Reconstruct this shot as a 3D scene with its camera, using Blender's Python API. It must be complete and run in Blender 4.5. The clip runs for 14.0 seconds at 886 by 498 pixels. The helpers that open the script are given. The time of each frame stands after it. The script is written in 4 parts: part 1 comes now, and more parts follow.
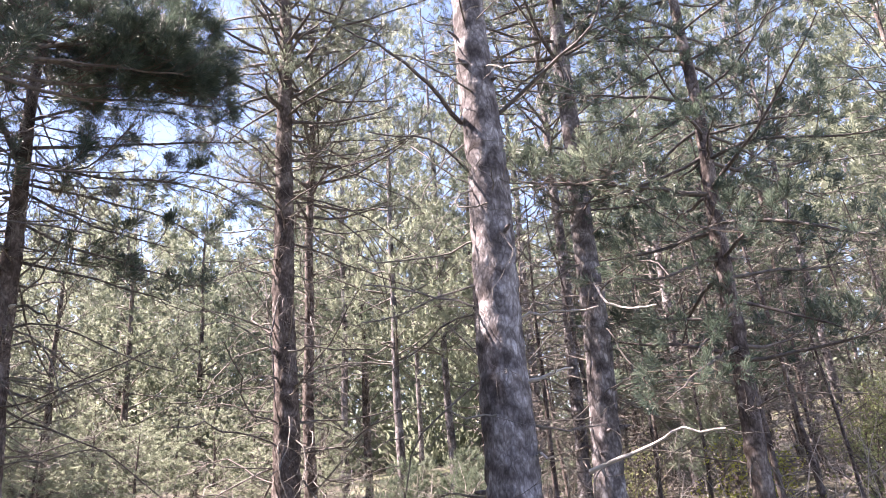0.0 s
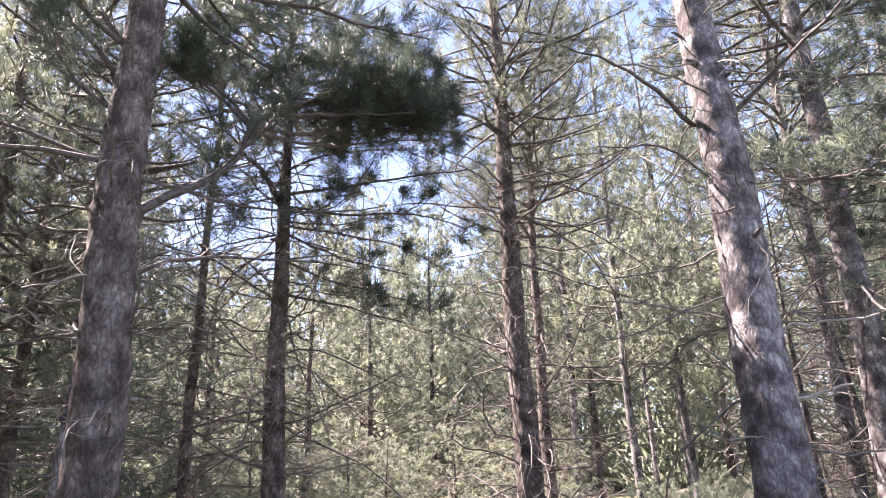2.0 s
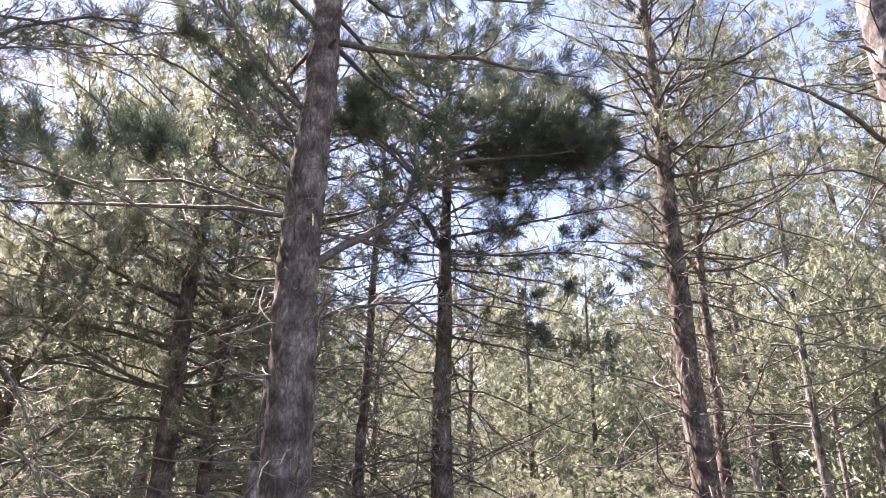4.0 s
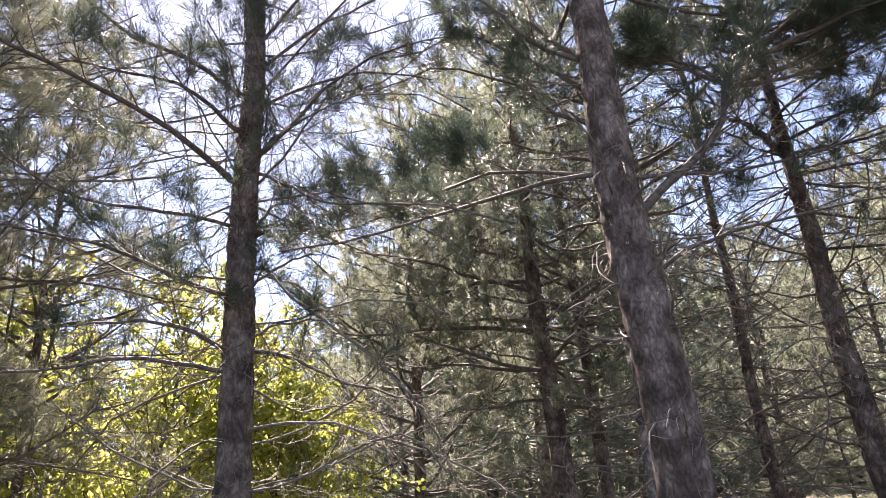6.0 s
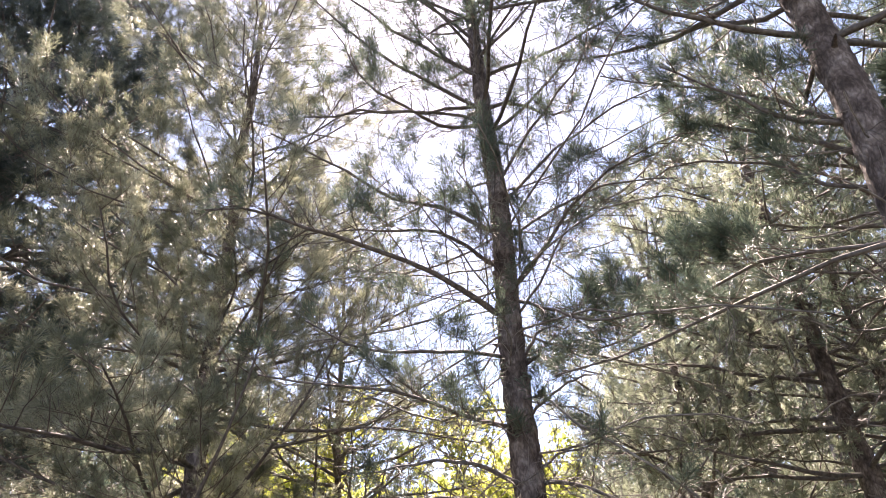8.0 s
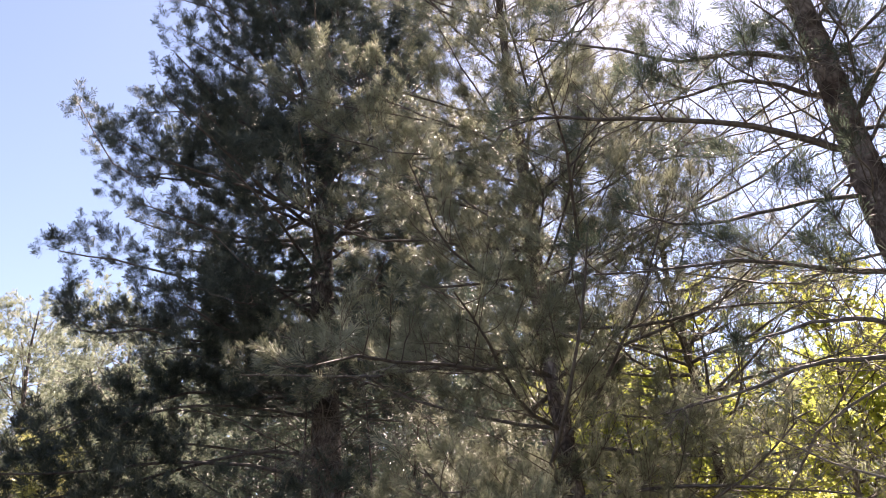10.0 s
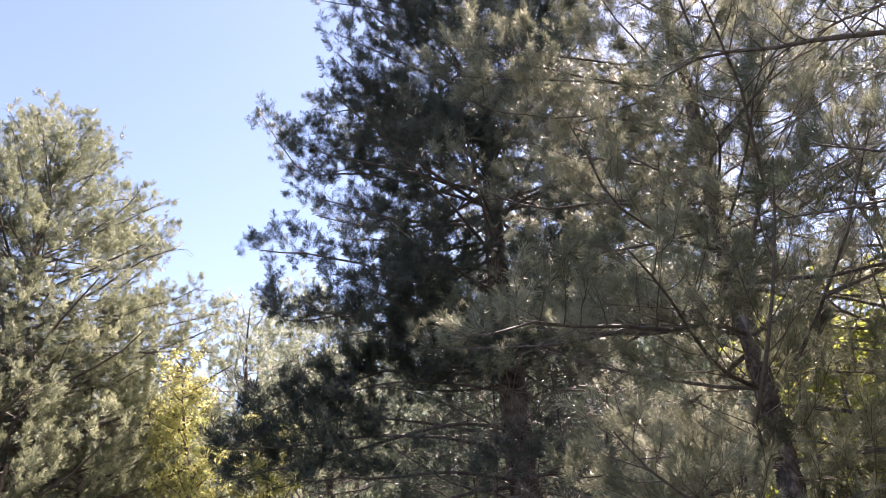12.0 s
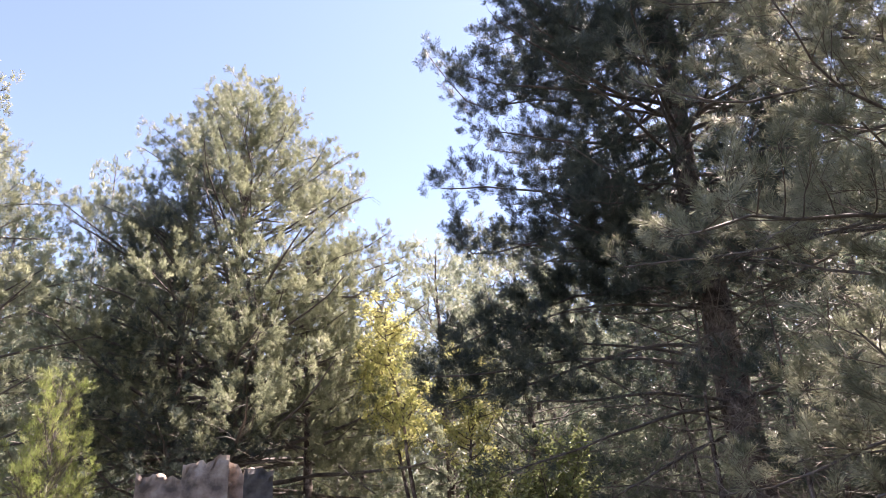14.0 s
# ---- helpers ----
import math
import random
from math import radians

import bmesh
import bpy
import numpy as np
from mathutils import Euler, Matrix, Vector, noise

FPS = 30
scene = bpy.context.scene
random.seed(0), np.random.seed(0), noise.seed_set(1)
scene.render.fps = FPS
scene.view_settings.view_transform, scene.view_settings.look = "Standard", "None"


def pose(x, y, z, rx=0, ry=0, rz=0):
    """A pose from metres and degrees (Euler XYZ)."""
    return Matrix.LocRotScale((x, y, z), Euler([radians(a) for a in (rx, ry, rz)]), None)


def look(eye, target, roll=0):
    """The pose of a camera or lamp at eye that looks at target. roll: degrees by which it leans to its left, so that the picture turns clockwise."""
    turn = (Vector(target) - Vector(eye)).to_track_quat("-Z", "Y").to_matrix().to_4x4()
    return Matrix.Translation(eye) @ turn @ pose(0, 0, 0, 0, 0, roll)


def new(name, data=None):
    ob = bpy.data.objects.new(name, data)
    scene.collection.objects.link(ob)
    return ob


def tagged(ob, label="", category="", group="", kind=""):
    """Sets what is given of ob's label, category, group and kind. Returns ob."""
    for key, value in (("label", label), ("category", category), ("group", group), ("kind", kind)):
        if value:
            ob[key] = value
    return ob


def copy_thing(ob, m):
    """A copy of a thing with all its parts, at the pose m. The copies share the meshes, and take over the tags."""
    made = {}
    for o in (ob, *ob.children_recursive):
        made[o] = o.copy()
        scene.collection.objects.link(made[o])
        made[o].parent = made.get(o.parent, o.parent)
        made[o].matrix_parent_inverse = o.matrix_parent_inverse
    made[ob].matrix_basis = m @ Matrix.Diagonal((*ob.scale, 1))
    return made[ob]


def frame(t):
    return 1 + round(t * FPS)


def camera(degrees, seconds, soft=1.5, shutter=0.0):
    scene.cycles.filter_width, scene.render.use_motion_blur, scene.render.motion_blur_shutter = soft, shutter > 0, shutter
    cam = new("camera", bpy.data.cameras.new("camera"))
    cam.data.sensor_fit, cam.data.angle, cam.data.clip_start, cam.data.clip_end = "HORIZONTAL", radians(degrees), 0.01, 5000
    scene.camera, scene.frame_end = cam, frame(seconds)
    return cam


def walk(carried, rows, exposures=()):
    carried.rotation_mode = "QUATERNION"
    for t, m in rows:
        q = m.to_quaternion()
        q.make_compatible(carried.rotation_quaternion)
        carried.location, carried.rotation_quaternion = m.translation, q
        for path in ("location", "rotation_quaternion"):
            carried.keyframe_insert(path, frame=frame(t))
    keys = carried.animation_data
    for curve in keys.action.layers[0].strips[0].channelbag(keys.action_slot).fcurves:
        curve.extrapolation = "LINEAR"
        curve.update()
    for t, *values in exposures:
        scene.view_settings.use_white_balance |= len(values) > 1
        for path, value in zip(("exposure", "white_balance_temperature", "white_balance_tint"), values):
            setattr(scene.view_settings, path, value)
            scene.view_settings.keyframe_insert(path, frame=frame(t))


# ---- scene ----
# ---- camera ----
cam = camera(65.67, 14.0, soft=0.9)
ROWS = [
    (0, 0.422, 0.162, 1.509, 108.22, 3.81, 1.25),
    (0.5, 0.378, 0.136, 1.516, 108.26, 6.1, 6.94),
    (1, 0.331, 0.138, 1.526, 108.36, 4.42, 9.12),
    (1.5, 0.266, 0.135, 1.533, 109.49, 2.42, 13.17),
    (2, 0.223, 0.115, 1.537, 110.4, 1.65, 19.02),
    (2.5, 0.197, 0.1, 1.545, 111.44, 0.99, 23.43),
    (2.7, 0.198, 0.113, 1.54, 112.18, 0.55, 24.99),
    (4.8, 0.016, 0.054, 1.626, 113.05, -1.32, 39.97),
    (5, -0.01, 0.078, 1.63, 112.76, -0.89, 43.8),
    (5.5, -0.011, 0.168, 1.642, 111.63, 1.88, 55.24),
    (6, 0.007, 0.27, 1.639, 111.19, 4.02, 63.02),
    (6.5, -0.002, 0.274, 1.646, 114.42, 5.37, 70.22),
    (7, -0.003, 0.173, 1.668, 117.96, 5.48, 75.26),
    (7.5, -0.031, 0.097, 1.675, 119.8, 4.49, 80.94),
    (8, -0.053, 0.034, 1.71, 122.03, 3.75, 84.12),
    (8.5, -0.058, -0.033, 1.727, 120.41, 3.73, 91.83),
    (9, -0.043, -0.187, 1.719, 118.31, 3.54, 99.56),
    (9.2, -0.095, -0.195, 1.73, 117.64, 4.02, 102.32),
    (11.3, -0.244, -0.135, 1.528, 117.99, 4.51, 123.84),
    (11.5, -0.257, -0.167, 1.58, 117.58, 4.16, 125.08),
    (12, -0.238, -0.167, 1.605, 116.6, 3.93, 127.64),
    (12.5, -0.233, -0.191, 1.628, 116.04, 3.48, 130.33),
    (13, -0.243, -0.261, 1.562, 114.92, 3.23, 134.44),
    (13.5, -0.261, -0.328, 1.499, 113.89, 2.6, 139.17),
    (14, -0.257, -0.383, 1.481, 112.71, 2.95, 143.02),
]
walk(cam, [(r[0], pose(*r[1:])) for r in ROWS], [(0.0, 2.67, 7000, 30), (2.5, 2.72, 7150, 30), (5.0, 2.60, 7450, 29), (5.6, 2.30, 7450, 28), (6.2, 2.35, 7450, 28), (7.5, 2.45, 7500, 26), (8.0, 2.60, 7600, 27), (8.3, 2.55, 7600, 27), (9.0, 2.05, 7800, 27), (11.3, 2.27, 7450, 28), (14.0, 2.42, 7300, 29)])

# ---- world and sun ----
SUN_YAW, SUN_EL = 84.0, 53.0
world = bpy.data.worlds.new("sky")
scene.world = world
world.use_nodes = True
wn = world.node_tree
sky = wn.nodes.new("ShaderNodeTexSky")
sky.sky_type = "NISHITA"
sky.sun_disc = False
sky.sun_elevation = radians(SUN_EL)
sky.sun_rotation = radians(-SUN_YAW)
sky.altitude = 900
sky.dust_density = 0.5
sky.ozone_density = 1.5
wn.nodes["Background"].inputs["Strength"].default_value = 0.08
wn.links.new(sky.outputs["Color"], wn.nodes["Background"].inputs["Color"])
sun_dir = Vector((-math.sin(radians(SUN_YAW)) * math.cos(radians(SUN_EL)), math.cos(radians(SUN_YAW)) * math.cos(radians(SUN_EL)), math.sin(radians(SUN_EL))))
sun = new("sun", bpy.data.lights.new("sun", "SUN"))
sun.data.energy = 5.0
sun.data.angle = radians(0.5)
sun.data.color = (1.0, 0.96, 0.9)
sun.matrix_world = look(sun_dir * 60, (0, 0, 0))


# ---- materials ----
def node_material(name):
    m = bpy.data.materials.new(name)
    m.use_nodes = True
    return m, m.node_tree.nodes, m.node_tree.links


def ramp(nodes, stops):
    r = nodes.new("ShaderNodeValToRGB")
    while len(r.color_ramp.elements) < len(stops):
        r.color_ramp.elements.new(0.5)
    for e, (p, c) in zip(r.color_ramp.elements, stops):
        e.position, e.color = p, (*c, 1)
    return r


def bark_material(name, dark, mid, light, scale=1.0, bump=0.6):
    """Furrowed pine bark: tall plates, dark cracks, pale flaking patches."""
    m, n, k = node_material(name)
    tc = n.new("ShaderNodeTexCoord")
    mp = n.new("ShaderNodeMapping")
    mp.inputs["Scale"].default_value = (1, 1, 0.52)
    k.new(tc.outputs["Object"], mp.inputs["Vector"])
    v = n.new("ShaderNodeTexVoronoi")
    v.feature = "DISTANCE_TO_EDGE"
    v.inputs["Scale"].default_value = 20 * scale
    w = n.new("ShaderNodeTexNoise")
    w.inputs["Scale"].default_value, w.inputs["Detail"].default_value = 9 * scale, 6
    k.new(mp.outputs[0], w.inputs["Vector"])
    mixv = n.new("ShaderNodeMixRGB")
    mixv.inputs[0].default_value = 0.19
    k.new(mp.outputs[0], mixv.inputs[1])
    k.new(w.outputs["Color"], mixv.inputs[2])
    k.new(mixv.outputs[0], v.inputs["Vector"])
    big = n.new("ShaderNodeTexNoise")
    big.inputs["Scale"].default_value, big.inputs["Detail"].default_value = 6.0, 7
    k.new(tc.outputs["Object"], big.inputs["Vector"])
    tone = ramp(n, [(0.36, dark), (0.5, mid), (0.62, light)])
    k.new(big.outputs["Fac"], tone.inputs[0])
    crack = ramp(n, [(0.0, (0.34, 0.31, 0.3)), (0.38, (1, 1, 1))])
    k.new(v.outputs["Distance"], crack.inputs[0])
    mul = n.new("ShaderNodeMixRGB")
    mul.blend_type = "MULTIPLY"
    mul.inputs[0].default_value = 0.85
    k.new(tone.outputs[0], mul.inputs[1])
    k.new(crack.outputs[0], mul.inputs[2])
    fine = n.new("ShaderNodeTexNoise")
    fine.inputs["Scale"].default_value, fine.inputs["Detail"].default_value = 60 * scale, 4
    k.new(mp.outputs[0], fine.inputs["Vector"])
    over = n.new("ShaderNodeMixRGB")
    over.blend_type = "OVERLAY"
    over.inputs[0].default_value = 0.6
    k.new(mul.outputs[0], over.inputs[1])
    k.new(fine.outputs["Fac"], over.inputs[2])
    b = n["Principled BSDF"]
    k.new(over.outputs[0], b.inputs["Base Color"])
    b.inputs["Roughness"].default_value = 0.85
    b.inputs["Specular IOR Level"].default_value = 0.25
    bp = n.new("ShaderNodeBump")
    bp.inputs["Strength"].default_value, bp.inputs["Distance"].default_value = bump, 0.02
    k.new(over.outputs[0], bp.inputs["Height"])
    k.new(bp.outputs[0], b.inputs["Normal"])
    return m


def twig_material(name, a, b_, scale=14):
    m, n, k = node_material(name)
    tc = n.new("ShaderNodeTexCoord")
    t = n.new("ShaderNodeTexNoise")
    t.inputs["Scale"].default_value, t.inputs["Detail"].default_value = scale, 5
    k.new(tc.outputs["Object"], t.inputs["Vector"])
    r = ramp(n, [(0.3, a), (0.7, b_)])
    k.new(t.outputs["Fac"], r.inputs[0])
    b = n["Principled BSDF"]
    k.new(r.outputs[0], b.inputs["Base Color"])
    b.inputs["Roughness"].default_value = 0.7
    bp = n.new("ShaderNodeBump")
    bp.inputs["Strength"].default_value, bp.inputs["Distance"].default_value = 0.4, 0.005
    k.new(t.outputs["Fac"], bp.inputs["Height"])
    k.new(bp.outputs[0], b.inputs["Normal"])
    return m


def leaf_material(name, dark, mid, light, translucent=0.35, gloss=0.4, scale=1.3):
    """Needles and leaves: tone drifts along the crown and from blade to blade; light shines through."""
    m, n, k = node_material(name)
    tc = n.new("ShaderNodeTexCoord")
    t = n.new("ShaderNodeTexNoise")
    t.inputs["Scale"].default_value, t.inputs["Detail"].default_value = scale, 4
    k.new(tc.outputs["Object"], t.inputs["Vector"])
    geo = n.new("ShaderNodeNewGeometry")
    add = n.new("ShaderNodeMath")
    add.operation = "MULTIPLY_ADD"
    add.inputs[1].default_value, add.inputs[2].default_value = 0.28, -0.14
    k.new(geo.outputs["Random Per Island"], add.inputs[0])
    add2 = n.new("ShaderNodeMath")
    k.new(t.outputs["Fac"], add2.inputs[0])
    k.new(add.outputs[0], add2.inputs[1])
    sprig = n.new("ShaderNodeTexNoise")
    sprig.inputs["Scale"].default_value, sprig.inputs["Detail"].default_value = 8.0, 1
    k.new(tc.outputs["Object"], sprig.inputs["Vector"])
    add4 = n.new("ShaderNodeMath")
    add4.operation = "MULTIPLY_ADD"
    add4.inputs[1].default_value, add4.inputs[2].default_value = 0.9, -0.45
    k.new(sprig.outputs["Fac"], add4.inputs[0])
    add5 = n.new("ShaderNodeMath")
    k.new(add2.outputs[0], add5.inputs[0])
    k.new(add4.outputs[0], add5.inputs[1])
    info = n.new("ShaderNodeObjectInfo")
    add3 = n.new("ShaderNodeMath")
    add3.operation = "MULTIPLY_ADD"
    add3.inputs[1].default_value = 0.24
    k.new(info.outputs["Random"], add3.inputs[0])
    k.new(add5.outputs[0], add3.inputs[2])
    r = ramp(n, [(0.35, dark), (0.62, mid), (0.9, light)])
    k.new(add3.outputs[0], r.inputs[0])
    b = n["Principled BSDF"]
    k.new(r.outputs[0], b.inputs["Base Color"])
    b.inputs["Roughness"].default_value = gloss
    b.inputs["Specular IOR Level"].default_value = 0.45
    tr = n.new("ShaderNodeBsdfTranslucent")
    k.new(r.outputs[0], tr.inputs["Color"])
    mx = n.new("ShaderNodeMixShader")
    mx.inputs[0].default_value = translucent
    k.new(b.outputs[0], mx.inputs[1])
    k.new(tr.outputs[0], mx.inputs[2])
    k.new(mx.outputs[0], n["Material Output"].inputs["Surface"])
    return m


def ground_material():
    m, n, k = node_material("forest_floor")
    tc = n.new("ShaderNodeTexCoord")
    a = n.new("ShaderNodeTexNoise")
    a.inputs["Scale"].default_value, a.inputs["Detail"].default_value = 0.35, 8
    c = n.new("ShaderNodeTexNoise")
    c.inputs["Scale"].default_value, c.inputs["Detail"].default_value = 14, 8
    for q in (a, c):
        k.new(tc.outputs["Object"], q.inputs["Vector"])
    r = ramp(n, [(0.35, (0.058, 0.05, 0.038)), (0.5, (0.1, 0.09, 0.068)), (0.56, (0.08, 0.09, 0.042)), (0.7, (0.18, 0.16, 0.13))])
    k.new(a.outputs["Fac"], r.inputs[0])
    o = n.new("ShaderNodeMixRGB")
    o.blend_type = "OVERLAY"
    o.inputs[0].default_value = 0.8
    k.new(r.outputs[0], o.inputs[1])
    k.new(c.outputs["Fac"], o.inputs[2])
    b = n["Principled BSDF"]
    k.new(o.outputs[0], b.inputs["Base Color"])
    b.inputs["Roughness"].default_value = 0.95
    bp = n.new("ShaderNodeBump")
    bp.inputs["Strength"].default_value, bp.inputs["Distance"].default_value = 0.8, 0.06
    k.new(c.outputs["Fac"], bp.inputs["Height"])
    k.new(bp.outputs[0], b.inputs["Normal"])
    return m


BARK_GREY = bark_material("grey_pine_bark", (0.12, 0.105, 0.105), (0.26, 0.242, 0.246), (0.48, 0.46, 0.465))
BARK_BROWN = bark_material("brown_pine_bark", (0.098, 0.08, 0.073), (0.19, 0.158, 0.146), (0.32, 0.28, 0.262))
DEAD_WOOD = twig_material("dead_twig_wood", (0.075, 0.065, 0.057), (0.23, 0.208, 0.185))
# Dead twig wood paled so its colour carries the sun on the dry tangle.
SUNLIT_TWIGS = twig_material("sunlit_dry_twigs", (0.17, 0.15, 0.135), (0.42, 0.39, 0.36))
PALE_WOOD = twig_material("pale_bare_wood", (0.45, 0.4, 0.35), (0.66, 0.62, 0.57), 30)
# Bark darkened for limbs: the shade they hang in is in the colour.
LIMB_SHADE_BARK = twig_material("shade_dark_limb_bark", (0.055, 0.046, 0.042), (0.16, 0.14, 0.128), 22)
LIVE_WOOD = twig_material("live_twig_bark", (0.06, 0.045, 0.036), (0.14, 0.11, 0.085))
# Two darkened needle tones: shade on these crowns is put into the colour.
NEEDLE_SHADE = leaf_material("deep_shade_pine_needles", (0.049, 0.066, 0.057), (0.085, 0.110, 0.091), (0.136, 0.160, 0.136), 0.32, 0.55)
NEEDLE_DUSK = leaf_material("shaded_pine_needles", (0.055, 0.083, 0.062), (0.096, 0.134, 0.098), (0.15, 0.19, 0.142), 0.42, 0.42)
NEEDLE_MID = leaf_material("pine_needles", (0.09, 0.12, 0.083), (0.155, 0.192, 0.135), (0.237, 0.268, 0.198), 0.48, 0.42)
# Lightened needle tone: the sun on these crowns is painted in.
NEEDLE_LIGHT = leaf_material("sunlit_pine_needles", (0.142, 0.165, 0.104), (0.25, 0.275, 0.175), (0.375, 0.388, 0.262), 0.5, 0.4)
# Brightened copy for one pine's needles; its sunlight is put into the colour.
NEEDLE_SUNNY = leaf_material("sun_bright_pine_needles", (0.14, 0.16, 0.108), (0.255, 0.274, 0.19), (0.4, 0.408, 0.305), 0.5, 0.4)
# Pale tone holds the sunlight on the background pines in its own colour.
NEEDLE_PALE = leaf_material("sun_paled_pine_needles", (0.145, 0.175, 0.122), (0.235, 0.27, 0.19), (0.335, 0.362, 0.272), 0.58, 0.42)
NEEDLE_YOUNG = leaf_material("young_pine_needles", (0.17, 0.22, 0.07), (0.26, 0.31, 0.105), (0.36, 0.39, 0.15), 0.5, 0.4)
LEAF_YELLOW = leaf_material("yellow_leaves", (0.29, 0.35, 0.075), (0.43, 0.465, 0.115), (0.53, 0.525, 0.165), 0.62, 0.4)
LEAF_PALE = leaf_material("pale_yellow_leaves", (0.33, 0.365, 0.135), (0.47, 0.48, 0.19), (0.57, 0.55, 0.26), 0.5, 0.4)
LEAF_GREEN = leaf_material("green_leaves", (0.15, 0.19, 0.08), (0.25, 0.29, 0.13), (0.36, 0.38, 0.2), 0.45, 0.35)
FLOOR = ground_material()


# ---- mesh helpers ----
class Buf:
    """Gathers vertices, quads and triangles and makes one mesh of them."""

    def __init__(self):
        self.v, self.q, self.t, self.normals, self.n = [], [], [], [], 0

    def add(self, v, quads=None, tris=None):
        v = np.asarray(v, np.float32).reshape(-1, 3)
        if quads is not None and len(quads):
            self.q.append(np.asarray(quads, np.int32).reshape(-1, 4) + self.n)
        if tris is not None and len(tris):
            self.t.append(np.asarray(tris, np.int32).reshape(-1, 3) + self.n)
        self.v.append(v)
        self.n += len(v)

    def mesh(self, name, material, smooth=True):
        me = bpy.data.meshes.new(name)
        v = np.concatenate(self.v)
        q = np.concatenate(self.q) if self.q else np.zeros((0, 4), np.int32)
        t = np.concatenate(self.t) if self.t else np.zeros((0, 3), np.int32)
        me.vertices.add(len(v))
        me.vertices.foreach_set("co", v.ravel())
        loops = np.concatenate([q.ravel(), t.ravel()])
        me.loops.add(len(loops))
        me.loops.foreach_set("vertex_index", loops)
        me.polygons.add(len(q) + len(t))
        starts = np.concatenate([np.arange(len(q)) * 4, len(q) * 4 + np.arange(len(t)) * 3]).astype(np.int32)
        me.polygons.foreach_set("loop_start", starts)
        me.polygons.foreach_set("use_smooth", np.full(len(starts), smooth))
        me.update(calc_edges=True)
        if self.normals:
            # round shading of needle brushes: each needle is lit as part of its tuft
            me.attributes.new("custom_normal", "FLOAT_VECTOR", "POINT").data.foreach_set("vector", np.concatenate(self.normals).astype(np.float32).ravel())
        me.materials.append(material)
        return me


def tubes(buf, P, R, sides):
    """Round rods along N lines of K points each: P (N, K, 3), R (N, K)."""
    P, R = np.asarray(P, float), np.asarray(R, float)
    N, K = P.shape[:2]
    T = np.gradient(P, axis=1)
    T /= np.linalg.norm(T, axis=2, keepdims=True) + 1e-9
    mean = T.mean(1)
    ref = np.where(np.abs(mean[:, 2:3]) > 0.8, np.array([[1.0, 0, 0]]), np.array([[0, 0, 1.0]]))
    A = np.cross(T, ref[:, None, :])
    A /= np.linalg.norm(A, axis=2, keepdims=True) + 1e-9
    B = np.cross(T, A)
    ang = np.arange(sides) * 2 * np.pi / sides
    ring = A[:, :, None] * np.cos(ang)[:, None] + B[:, :, None] * np.sin(ang)[:, None]
    V = P[:, :, None] + ring * R[:, :, None, None]
    base = (np.arange(N) * K * sides)[:, None, None] + (np.arange(K - 1) * sides)[None, :, None]
    i = np.arange(sides)[None, None, :]
    j = (np.arange(sides) + 1)[None, None, :] % sides
    quads = np.stack([base + i, base + j, base + sides + j, base + sides + i], -1).reshape(-1, 4)
    buf.add(V.reshape(-1, 3), quads)


def hash3(c, seed):
    h = (c[..., 0] * 73856093) ^ (c[..., 1] * 19349663) ^ (c[..., 2] * 83492791) ^ (seed * 2654435761)
    out = []
    for s in (1, 2, 3):
        g = (h * (2 * s + 1) * 747796405 + 2891336453 * s) & 0xFFFFFFFF
        g = ((g >> 15) ^ g) * 2246822519 & 0xFFFFFFFF
        out.append(((g >> 13) ^ g) & 0xFFFF)
    return np.stack(out, -1) / 65535.0


def plates(p, seed):
    """Cell edges of scattered bark plates: 0 in the cracks, rising into each plate, and a random height for each plate."""
    c = np.floor(p).astype(np.int64)
    best = np.full(len(p), 9.0)
    second = np.full(len(p), 9.0)
    idv = np.zeros(len(p))
    for dx in (-1, 0, 1):
        for dy in (-1, 0, 1):
            for dz in (-1, 0, 1):
                cell = c + np.array([dx, dy, dz])
                h = hash3(cell, seed)
                d = np.linalg.norm(cell + h - p, axis=1)
                closer = d < best
                second = np.where(closer, best, np.minimum(second, d))
                idv = np.where(closer, h[:, 0] * 0.6 + h[:, 1] * 0.4, idv)
                best = np.minimum(best, d)
    return np.clip((second - best) * 2.5, 0, 1), idv


def part(name, data, parent, label=""):
    ob = new(name, data)
    ob.parent = parent
    if label:
        tagged(ob, label)
    return ob


def ground_z(x, y):
    d = math.hypot(x, y)
    yaw = math.degrees(math.atan2(-x, y))
    w = 0.05 + 0.055 * max(0.0, 1 - abs(yaw + 30) / 35)
    w += 0.03 * max(0.0, 1 - abs(abs(yaw) - 170) / 50)
    run = max(0.0, d - 4.5)
    return w * (run if run < 45 else 45 + 25 * (1 - math.exp(-(run - 45) / 25)))


